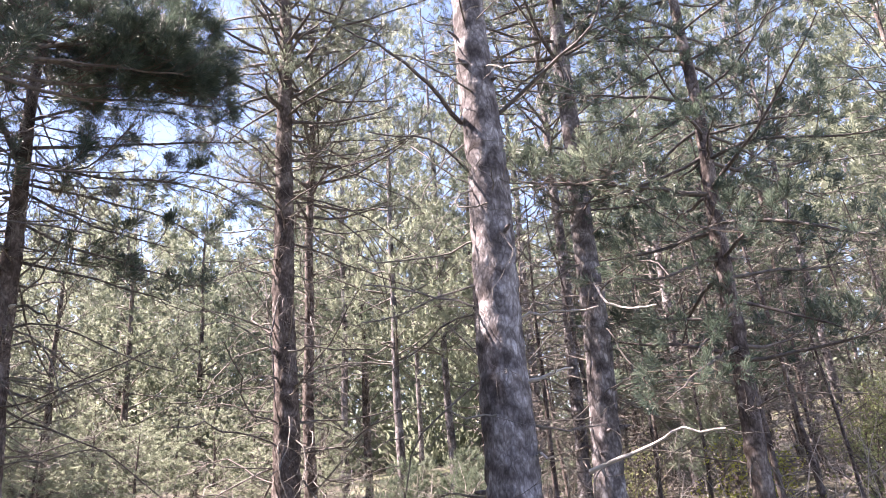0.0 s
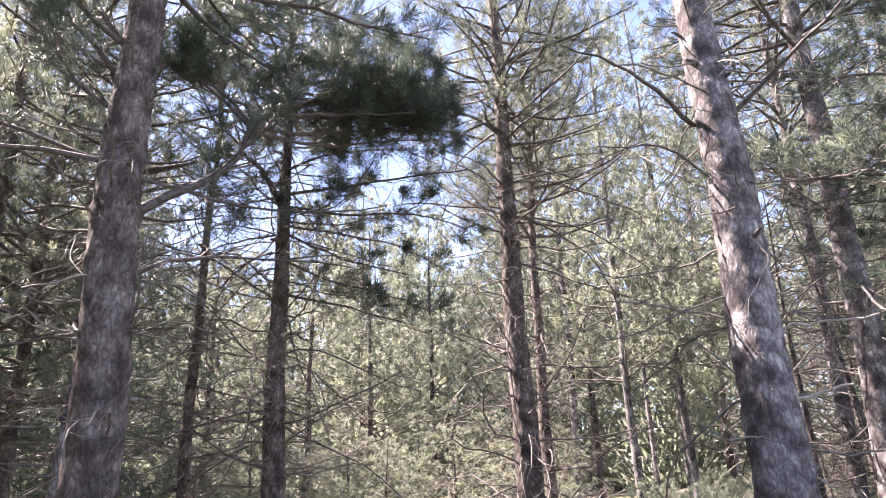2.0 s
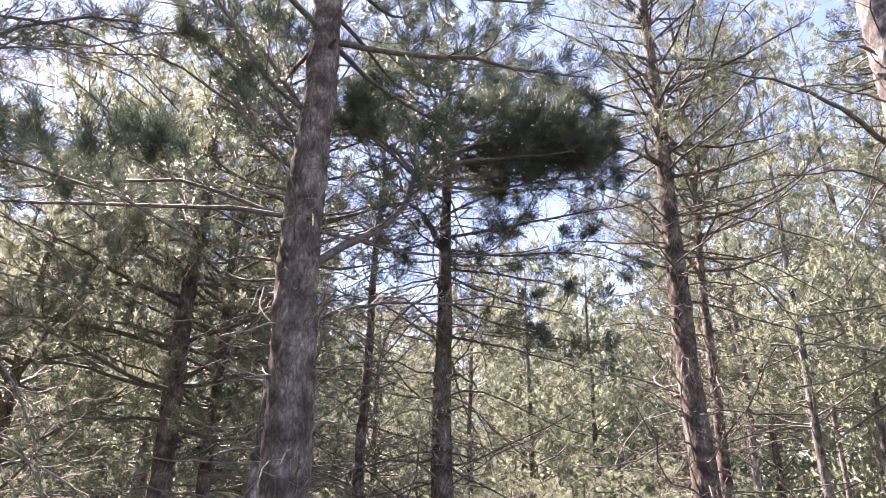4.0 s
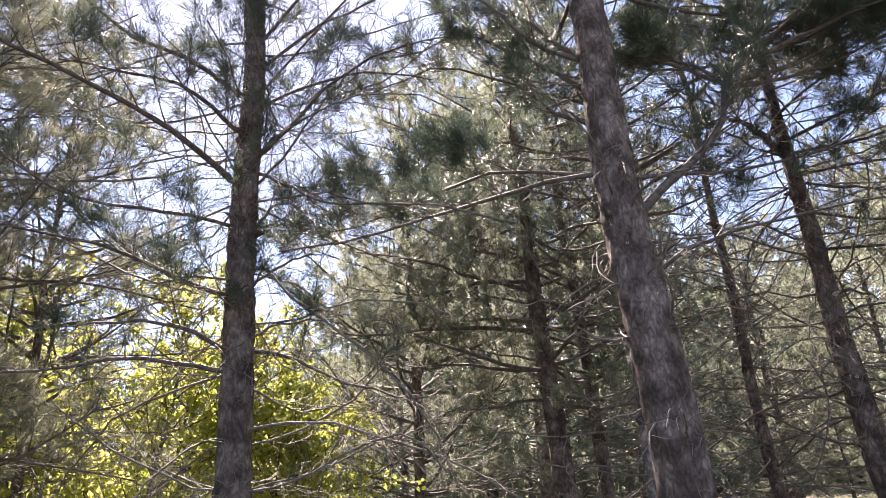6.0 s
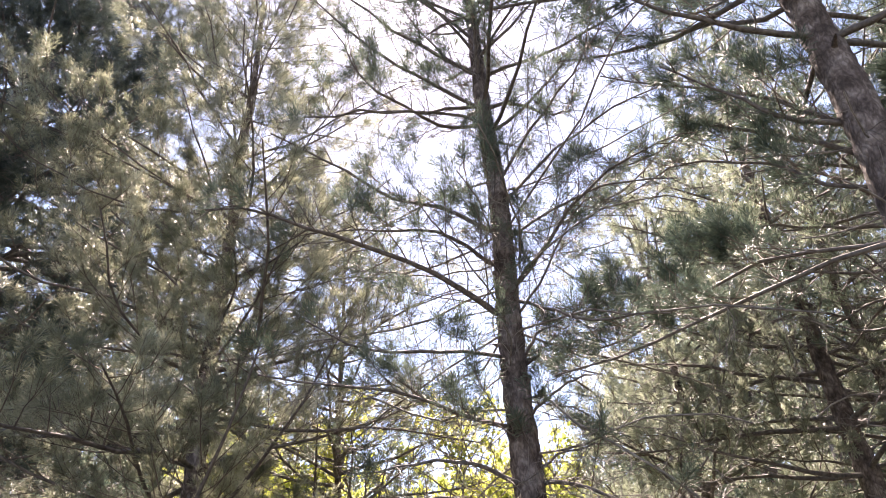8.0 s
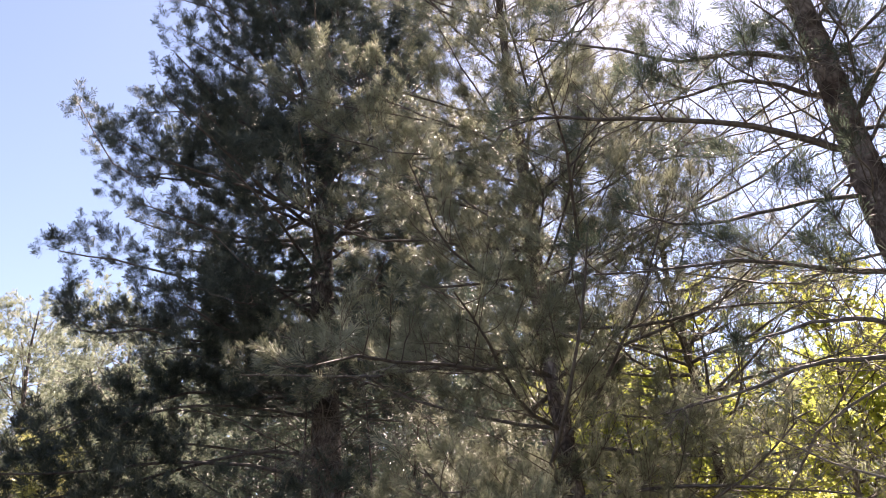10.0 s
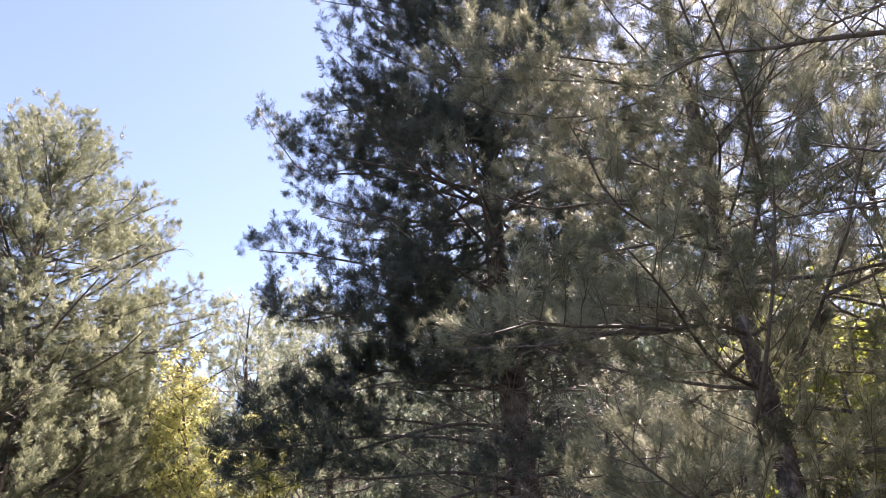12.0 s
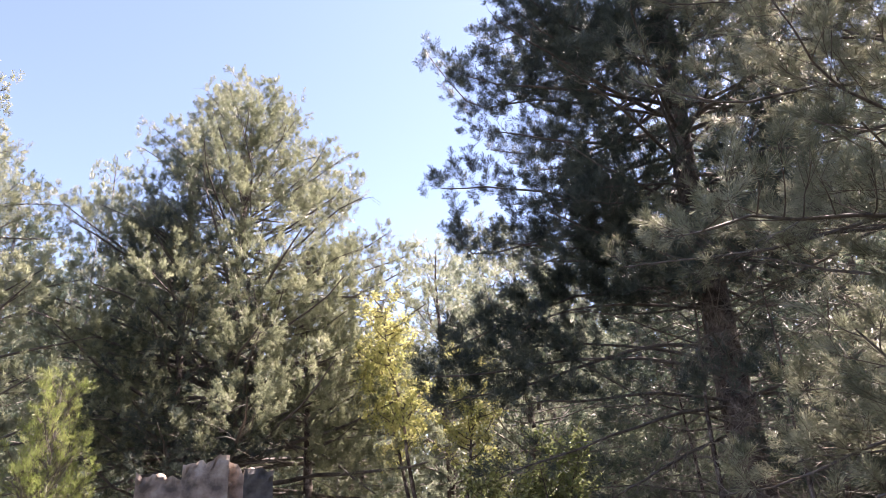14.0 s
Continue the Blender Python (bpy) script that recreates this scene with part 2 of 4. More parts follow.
# ---- ground ----
def build_ground():
    radii = [0.0] + [0.8 * 1.16 ** i for i in range(59)]
    sides = 96
    b = Buf()
    v = []
    for r in radii[1:]:
        for s in range(sides):
            a = 2 * math.pi * s / sides
            x, y = r * math.cos(a), r * math.sin(a)
            bump = 0.12 * noise.noise(Vector((x * 0.5, y * 0.5, 0))) * min(1, r / 4) + (0.5 * noise.noise(Vector((x * 0.07, y * 0.07, 3))) if r > 12 else 0)
            v.append((x, y, ground_z(x, y) + bump - (0.05 if r > 3 else 0)))
    v.append((0, 0, 0))
    quads = []
    rings = len(radii) - 1
    for r in range(rings - 1):
        for s in range(sides):
            t = (s + 1) % sides
            quads.append((r * sides + s, (r + 1) * sides + s, (r + 1) * sides + t, r * sides + t))
    tris = [(len(v) - 1, s, (s + 1) % sides) for s in range(sides)]
    b.add(v, quads, tris)
    ob = new("ground", b.mesh("ground", FLOOR))
    tagged(ob, "dry forest floor of pine litter and pale soil", "ground", kind="structure")


build_ground()


# ---- pines ----
UP = np.array([0.0, 0.0, 1.0])


def unit(v):
    return v / (np.linalg.norm(v, axis=-1, keepdims=True) + 1e-9)


def bend(start, direction, length, k, rng, lift=0.0, wander=0.12):
    """A crooked line of k points that sets off in a direction and lifts or droops on its way."""
    pts = [np.array(start, float)]
    d = unit(np.array(direction, float))
    step = length / (k - 1)
    for _ in range(k - 1):
        d = unit(d + rng.normal(0, wander, 3) + UP * lift / (k - 1))
        pts.append(pts[-1] + d * step)
    return np.array(pts)


def flowing(pts, k):
    """A smooth curve of k points through the given ones."""
    p = np.concatenate([[2 * pts[0] - pts[1]], pts, [2 * pts[-1] - pts[-2]]])
    out = []
    for f in np.linspace(0, len(pts) - 1, k):
        i = min(int(f), len(pts) - 2)
        u = f - i
        a, b, c, d = p[i:i + 4]
        out.append(0.5 * (2 * b + (c - a) * u + (2 * a - 5 * b + 4 * c - d) * u * u + (3 * b - a - 3 * c + d) * u ** 3))
    return np.array(out)


class Crown:
    """Collects the wood and the needle tufts of one tree."""

    def __init__(self, seed, detail=1.0, curl=0.25, twig_rate=11.0, more=0.0, outer=0.2):
        self.rng = np.random.default_rng(seed)
        self.limbs, self.seconds, self.twigs, self.dead_twigs, self.tufts, self.pale = [], [], [], [], [], []
        self.detail, self.curl, self.twig_rate, self.more, self.outer = detail, curl, twig_rate, more, outer

    def limb(self, line, r0, live=1.0, bushy=1.0, bare=0.3, side=0.42, twig_up=0.35, pale=False):
        """One limb along a line of points, with side branches, twigs and, where live, tufts of needles."""
        rng = self.rng
        k = len(line)
        self.limbs.append((line, np.linspace(r0, max(0.006, r0 * 0.22), k)))
        self.pale.append(pale)
        seg = np.linalg.norm(np.diff(line, axis=0), axis=1)
        length = seg.sum()
        for i in range(int(length * bare * 9 * self.detail)):
            f = (0.06 + (bare - 0.06) * rng.random()) * (k - 1)
            a = min(int(f), k - 2)
            t = unit(line[a + 1] - line[a])
            s = unit(np.cross(t, UP) + 1e-6) * rng.choice((-1, 1))
            self.dead_twigs.append(bend(line[a] + (line[a + 1] - line[a]) * (f - a), t * rng.uniform(0.2, 0.9) + s * rng.uniform(0.3, 1) + UP * rng.normal(0, 0.5), rng.uniform(0.12, 0.5), 3, rng, rng.normal(-0.2, 0.6), self.curl))
        count = max(2, int(length * 6.5 * bushy * self.detail))
        for i in range(count):
            u = bare + (1 - bare) * (i + rng.random()) / count
            f = u * (k - 1)
            a = min(int(f), k - 2)
            p = line[a] + (line[a + 1] - line[a]) * (f - a)
            t = unit(line[a + 1] - line[a])
            s = unit(np.cross(t, UP) + 1e-6) * (1 if i % 2 else -1)
            d = t * rng.uniform(0.35, 1.0) + s * rng.uniform(0.5, 1.0) + UP * rng.normal(0.05, 0.3)
            l2 = (0.24 + side * length * (1.05 - u)) * rng.uniform(0.6, 1.1)
            alive = rng.random() < live
            lift = 0.5 if alive else rng.normal(-0.1, 0.5)
            sec = bend(p, d, l2, 5, rng, lift, 0.1 if alive else self.curl)
            self.seconds.append((sec, np.linspace(max(0.0035, r0 * 0.24), 0.002, 5), alive))
            n3 = max(2, int(l2 * self.twig_rate * self.detail * (0.6 * bushy if alive else 1)))
            for j in range(n3):
                w = (self.outer if alive else 0.2) + (1 - (self.outer if alive else 0.2)) * (j + rng.random()) / n3
                g = w * 4
                c = min(int(g), 3)
                q = sec[c] + (sec[c + 1] - sec[c]) * (g - c)
                t2 = unit(sec[c + 1] - sec[c])
                d3 = t2 * rng.uniform(0.6, 1.2) + rng.normal(0, 0.45, 3)
                if not alive:
                    self.dead_twigs.append(bend(q, d3, rng.uniform(0.08, 0.26), 3, rng, rng.normal(-0.2, 0.6), self.curl * 1.4))
                    continue
                l3 = rng.uniform(0.13, 0.32)
                self.shoot(bend(q, d3 + UP * twig_up, l3, 3, rng, 0.45, 0.12), l3)
                if rng.random() < self.more:
                    self.shoot(bend(q, t2 + rng.normal(0, 0.7, 3), l3 * 0.7, 3, rng, 0.4, 0.12), l3 * 0.7)
            if alive:
                self.tufts.append(((sec[-2] + sec[-1]) / 2, unit(sec[-1] - sec[-2] + UP * 0.02), 1.15, 0.12))

    def shoot(self, tw, length):
        """A living shoot: needles clothe its outer part like a fox's tail."""
        self.twigs.append(tw)
        self.tufts.append((tw[0] + (tw[2] - tw[0]) * 0.38, unit(tw[2] - tw[1] + (tw[2] - tw[0]) * 0.5), self.rng.uniform(0.8, 1.2), length * 0.52))

    def wood(self, live, far=False, far_twigs=False):
        b = Buf()
        if far and not live and self.limbs:
            tubes(b, np.array([l[::2] for l, _ in self.limbs]), np.array([r[::2] for _, r in self.limbs]), 4)
        sec = [(x, r) for x, r, a in self.seconds if a == live]
        if sec and not (far and live):
            step = 2 if far else 1
            tubes(b, np.array([x[::step] for x, _ in sec]), np.array([r[::step] for _, r in sec]) * (1.3 if far else 1), 3)
        tw = self.twigs if live else self.dead_twigs
        if tw and (not far or far_twigs):
            a = np.array(tw)
            a = a[:, ::2] if live else a
            tubes(b, a, np.broadcast_to(np.linspace(0.0026, 0.0014, a.shape[1]) * (1.6 if far else 1), a.shape[:2]), 3)
        return b if b.n else None

    def needles(self, count, length, width, cut=99.0, away=None):
        """Every tuft is a brush of needle pairs that part from one root, spread round its twig; above the cut height and on the far side they are fewer and broader."""
        if not self.tufts:
            return None
        b = Buf()
        near, back, high = [], [], []
        for t in self.tufts:
            (high if t[0][2] > cut else back if away is not None and t[0][:2] @ away > 0.7 else near).append(t)
        for tufts, num, wid in ((near, count, width), (back, max(6, int(count * 0.4)), width * 2.2), (high, max(5, count // 4), width * 3.2)):
            if tufts:
                self.brush(b, tufts, num, length, wid)
        return b

    def brush(self, b, tufts, count, length, width):
        rng = self.rng
        base = np.array([t[0] for t in tufts])
        d = np.array([t[1] for t in tufts])
        size = np.array([t[2] for t in tufts])
        n = len(base)
        tail = np.array([t[3] for t in tufts])
        along = rng.random((n, count)) ** 0.8
        th = rng.uniform(0.3, 1.5, (n, count)) * (1.15 - 0.5 * along)
        ph = rng.uniform(0, 2 * np.pi, (n, count))
        ref = np.where(np.abs(d[:, 2:3]) > 0.8, np.array([[1.0, 0, 0]]), np.array([[0, 0, 1.0]]))
        A = unit(np.cross(d, ref))
        B = np.cross(d, A)
        nd = d[:, None] * np.cos(th)[..., None] + (A[:, None] * np.cos(ph)[..., None] + B[:, None] * np.sin(ph)[..., None]) * np.sin(th)[..., None]
        root = base[:, None] + d[:, None] * (along * tail[:, None])[..., None]
        ln = length * size[:, None] * rng.uniform(0.7, 1.1, (n, count))
        w = unit(np.cross(nd, rng.normal(0, 1, (n, count, 3)))) * (width / 2)
        tip = root + nd * ln[..., None]
        face = unit(np.cross(w, nd))
        flip = np.where((face * (nd - d[:, None] * 0.4)).sum(-1, keepdims=True) + face[..., 2:3] * 0.2 < 0, -1.0, 1.0)
        w, face = w * flip, face * flip
        V = np.stack([root, tip + w, tip - w], 2).reshape(-1, 3)
        b.add(V, None, np.arange(n * count * 3).reshape(-1, 3))
        b.normals.append(np.repeat(unit(nd * 0.4 + face * 0.85).reshape(-1, 3), 3, axis=0))


def trunk_mesh(name, h, r, lean, seed, material, rough=1.0, sides=36, step=0.045):
    """A tapered, slightly crooked trunk with raised bark plates, flared at the foot."""
    rng = np.random.default_rng(seed)
    fine = np.arange(-0.35, min(7.5, h), step)
    coarse = np.arange(min(7.5, h), h, 0.3)
    z = np.concatenate([fine, coarse, [h]])
    ph = rng.uniform(0, 6, 4)
    cx = lean[0] * z + 0.02 * np.sin(z * 0.9 + ph[0]) + 0.012 * np.sin(z * 2.3 + ph[1])
    cy = lean[1] * z + 0.02 * np.sin(z * 0.8 + ph[2]) + 0.012 * np.sin(z * 2.1 + ph[3])
    rad = r * (1 - 0.9 * np.clip(z / h, 0, 1) ** 1.15) + r * 0.35 * np.exp(-np.clip(z + 0.3, 0, None) * 3.0)
    a = np.arange(sides) * 2 * np.pi / sides
    X = np.cos(a)[None] * rad[:, None]
    Y = np.sin(a)[None] * rad[:, None]
    pts = np.stack([X, Y, np.broadcast_to(z[:, None], X.shape)], -1).reshape(-1, 3)
    edge, hgt = plates(pts * np.array([15, 15, 7.0]) + 40, seed)
    e2, h2 = plates(pts * np.array([7, 7, 3.0]) + 80, seed + 5)
    disp = rough * (0.016 * np.clip(edge, 0, 1) * (0.3 + hgt) + 0.012 * h2 * e2 - 0.015)
    disp *= np.clip(np.repeat(rad, sides) / 0.12, 0.15, 1)
    scale = 1 + disp / np.maximum(np.repeat(rad, sides), 0.02)
    V = pts * np.stack([scale, scale, np.ones_like(scale)], -1)
    V[:, 0] += np.repeat(cx, sides)
    V[:, 1] += np.repeat(cy, sides)
    b = Buf()
    n = len(z)
    i = np.arange(sides)
    j = (i + 1) % sides
    base = (np.arange(n - 1) * sides)[:, None]
    b.add(V, np.stack([base + i, base + j, base + sides + j, base + sides + i], -1).reshape(-1, 4))
    axis = lambda zz: np.array([np.interp(zz, z, cx), np.interp(zz, z, cy), zz])
    return b.mesh(name, material), axis


def stub(root, centre, d, r, length, rad, material, rng):
    """A broken branch base: a swollen collar and a ragged end."""
    t = np.linspace(0, 1, 5)
    line = centre + d * (r * 0.6 + (r * 0.4 + length) * t)[:, None]
    b = Buf()
    prof = rad * np.array([2.0, 1.7, 1.15, 1.0, 0.45])
    tubes(b, line[None] + rng.normal(0, 0.002, (1, 5, 3)), prof[None], 9)
    part("branch_stub", b.mesh("branch_stub", material), root)


def pine(x, y, r, h, lean=(0, 0), seed=1, dead=(1.2, 5.0), live_from=4.5, reach=2.2, dead_reach=1.4, whorl=0.42, per=4,
         bark=None, needle=None, density=24, nlen=0.11, nwid=0.005, detail=1.0, bushy=1.0, tilt=0.1, rough=1.0,
         extra=(), label="tall pine with grey-brown furrowed bark", group="pines of the grove", sides=36, live_share=0.85, droop=0.0, shape="cone", limb_r=0.009, far=False, bare=0.22, twig_rate=11.0, dead_curl=0.25, far_twigs=False, rise=0.4, lift_up=0.28, hide_twigs=False, tufts_more=0.0, stubs=8, pale_stubs=(), outer=0.2, extra_bare=0.3, round_top=2.2, foot=0.5, side=0.4):
    """One pine: trunk, whorls of dead lower limbs, living limbs above, needles. extra: own limbs as (points, radius, live, bushy)."""
    bark = bark or BARK_GREY
    needle = needle or NEEDLE_MID
    root = new("pine_tree")
    root.location = (x, y, ground_z(x, y))
    tagged(root, label, "tree", group)
    me, axis = trunk_mesh("trunk", h, r, lean, seed, bark, rough, sides, 0.045 if sides > 20 else 0.25)
    part("trunk", me, root)
    c = Crown(seed * 7 + 3, detail, dead_curl, twig_rate, tufts_more, outer)
    rng = c.rng
    z = dead[0]
    while z < h - 0.3:
        alive = z > live_from
        n = rng.integers(per - 1, per + 2) if not alive else rng.integers(per, per + 2)
        a0 = rng.uniform(0, 6.28)
        for i in range(n):
            a = a0 + i * 6.28 / n + rng.normal(0, 0.25)
            zz = z + rng.normal(0, 0.07)
            rel = min(0.98, max(0.0 if alive else -1.0, (zz - live_from) / max(0.5, h - live_from)))
            if alive:
                prof = min(1.0, 0.65 + rel * 2.0) * (1 - rel) ** 0.75 + 0.12 if shape == "cone" else min(1.0, foot + rel * 1.6) * (1 - rel ** round_top) + 0.12
                length = reach * prof * rng.uniform(0.7, 1.15)
                e = tilt + rise * rel - droop * (1 - rel) + rng.normal(0, 0.14)
                lift = lift_up
            else:
                if z > dead[1]:
                    continue
                length = dead_reach * rng.uniform(0.25, 1.15)
                e = rng.normal(0.02, 0.22)
                lift = rng.normal(-0.1, 0.3)
            d = np.array([math.cos(a) * math.cos(e), math.sin(a) * math.cos(e), math.sin(e)])
            p = axis(zz)
            line = bend(p + d * r * 0.4 * (1 - zz / h), d, length, 8, rng, lift, 0.11 if alive else 0.19)
            rr = (limb_r + limb_r * length * 1.1) * (1 - 0.4 * max(0, rel)) if alive else 0.6 * limb_r * (1 + 0.7 * length)
            c.limb(line, min(rr, r * 0.5), live_share if alive else 0.0, bushy if alive else 0.8, bare if alive else 0.12, side if alive else 0.3)
        z += whorl * rng.uniform(0.75, 1.25)
    o = np.array([x, y, ground_z(x, y)])
    for pts, rad, live, bush, *own in extra:
        pts = np.array(pts, float) - o
        if np.linalg.norm(axis(pts[0, 2])[:2] - pts[0, :2]) < 0.6:
            pts = np.concatenate([[axis(pts[0, 2] - 0.02)], pts])
        line = flowing(pts, 13)
        ease = np.linspace(0, 1, 13)[:, None]
        line += ease * (rng.normal(0, 0.016, line.shape) + 0.025 * np.sin(ease * rng.uniform(4, 9) + rng.uniform(0, 6, 3)))
        c.limb(line, rad, live, bush, own[0] if own else extra_bare, 0.3, pale=live == 0)
    if not far and sides > 20:
        for i in range(stubs):
            zz, a = rng.uniform(1.2, 6.5), rng.uniform(0, 6.283)
            stub(root, axis(zz), np.array([math.cos(a), math.sin(a), rng.uniform(-0.1, 0.5)]), r * (1 - 0.8 * zz / h), rng.uniform(0.03, 0.12), rng.uniform(0.012, 0.026), bark, rng)
    for p, ln, rad in pale_stubs:
        p = np.array(p) - o
        a = axis(p[2])
        d = (p - a) * np.array([1, 1, 0])
        stub(root, a, unit(d), np.linalg.norm(d) * 0.9, ln, rad, PALE_WOOD, rng)
    if not far:
        for (line, rads), pale in zip(c.limbs, c.pale):
            b = Buf()
            tubes(b, line[None], rads[None], 7)
            part("limb", b.mesh("limb", PALE_WOOD if pale else LIMB_SHADE_BARK if rads[0] > 0.012 else DEAD_WOOD), root)
    b = c.wood(False, far, far_twigs)
    if b:
        tagged(part("brushwood", b.mesh("brushwood", DEAD_WOOD), root, "bare grey-brown dead side branches and twigs"), kind="stuff")
    b = c.wood(True, far) if not hide_twigs else None
    if b:
        tagged(part("brushwood", b.mesh("brushwood", LIVE_WOOD), root, "thin brown living twigs"), kind="stuff")
    b = c.needles(density, nlen, nwid, 99.0 if far else 1.6 + math.hypot(x, y) * 1.28 - ground_z(x, y), None if far or math.hypot(x, y) < 6 else unit(np.array([x, y])))
    if b:
        tagged(part("crown", b.mesh("crown", needle), root, "tufts of long green pine needles"), kind="stuff")
    return root


# limbs with a course of their own, by tree
LIMBS_C = [([(0.93, 5.84, 2.70), (1.20, 5.71, 2.71), (1.61, 5.43, 2.71)], 0.02, 0, 0.5),
           ([(0.89, 5.74, 2.14), (1.13, 5.62, 2.18), (1.35, 5.48, 2.27)], 0.032, 0, 0.7),
           ([(0.93, 5.74, 1.63), (1.13, 5.52, 1.62)], 0.028, 0, 0.2),
           ([(0.67, 5.86, 4.61), (0.40, 5.56, 4.84), (0.08, 5.35, 5.05), (-0.36, 5.30, 5.32)], 0.03, 0.25, 0.8),
           ([(0.93, 5.84, 4.58), (1.43, 5.57, 4.88), (1.81, 5.28, 5.12), (2.05, 5.10, 5.61)], 0.028, 0.3, 0.8),
           ([(0.75, 5.85, 4.06), (0.37, 5.66, 4.33), (-0.15, 5.43, 4.39)], 0.016, 0.01, 1)]
LIMBS_D = [([(2.13, 7.87, 3.51), (2.14, 7.36, 3.15), (2.27, 6.91, 2.95), (2.42, 6.56, 2.90)], 0.018, 0, 0.5),
           ([(1.60, 6.66, 1.45), (1.94, 6.38, 1.59), (2.21, 6.10, 1.70), (2.56, 5.77, 1.70)], 0.022, 0, 0.5),
           ([(2.03, 7.90, 4.74), (1.46, 6.48, 4.20), (0.92, 5.54, 3.86)], 0.015, 1, 1.4),
           ([(2.03, 7.90, 4.74), (1.89, 6.39, 4.14), (1.86, 5.26, 3.72)], 0.015, 1, 1.4)]
LIMBS_F = [([(-4.29, 7.19, 5.14), (-4.48, 6.95, 5.68), (-4.66, 6.71, 5.82), (-4.71, 6.55, 6.19)], 0.05, 0.4, 1),
           ([(-4.21, 7.24, 5.41), (-3.56, 7.47, 5.49), (-2.62, 7.64, 5.54), (-1.92, 7.64, 5.51)], 0.03, 0.25, 2),
           ([(-4.22, 7.23, 5.21), (-3.49, 7.39, 5.05), (-2.65, 7.52, 4.99), (-1.92, 7.54, 4.64)], 0.024, 0.15, 2.4),
           ([(-4.21, 7.24, 4.94), (-3.65, 7.65, 4.87), (-3.01, 8.14, 4.78), (-2.43, 8.44, 4.49)], 0.022, 0.1, 2.4),
           ([(-4.22, 7.23, 5.78), (-3.62, 7.22, 5.89), (-2.83, 7.24, 5.76), (-2.21, 7.25, 5.45)], 0.024, 0.15, 2.2),
           ([(-4.21, 7.24, 4.45), (-3.59, 7.23, 4.13), (-2.91, 7.32, 3.91), (-2.30, 7.32, 3.61)], 0.022, 0.12, 2.2),
           ([(-4.30, 7.18, 5.38), (-4.62, 6.61, 5.05), (-5.01, 6.19, 4.88)], 0.02, 0.1, 2),
           ([(-4.30, 7.18, 4.83), (-4.81, 6.97, 4.74), (-5.28, 6.74, 4.56)], 0.02, 0.1, 2),
           ([(-4.21, 7.24, 4.82), (-3.59, 7.46, 4.51), (-2.73, 7.60, 4.20)], 0.025, 0.1, 2.2),
           ([(-4.12, 7.29, 4.01), (-3.34, 7.35, 3.80), (-2.59, 7.44, 3.50)], 0.025, 0.6, 1.4),
           ([(-4.18, 7.25, 3.52), (-3.81, 7.23, 3.40)], 0.03, 0.01, 0.4),
           ([(-4.16, 7.27, 2.61), (-3.82, 7.34, 2.47)], 0.03, 0.01, 0.4)]
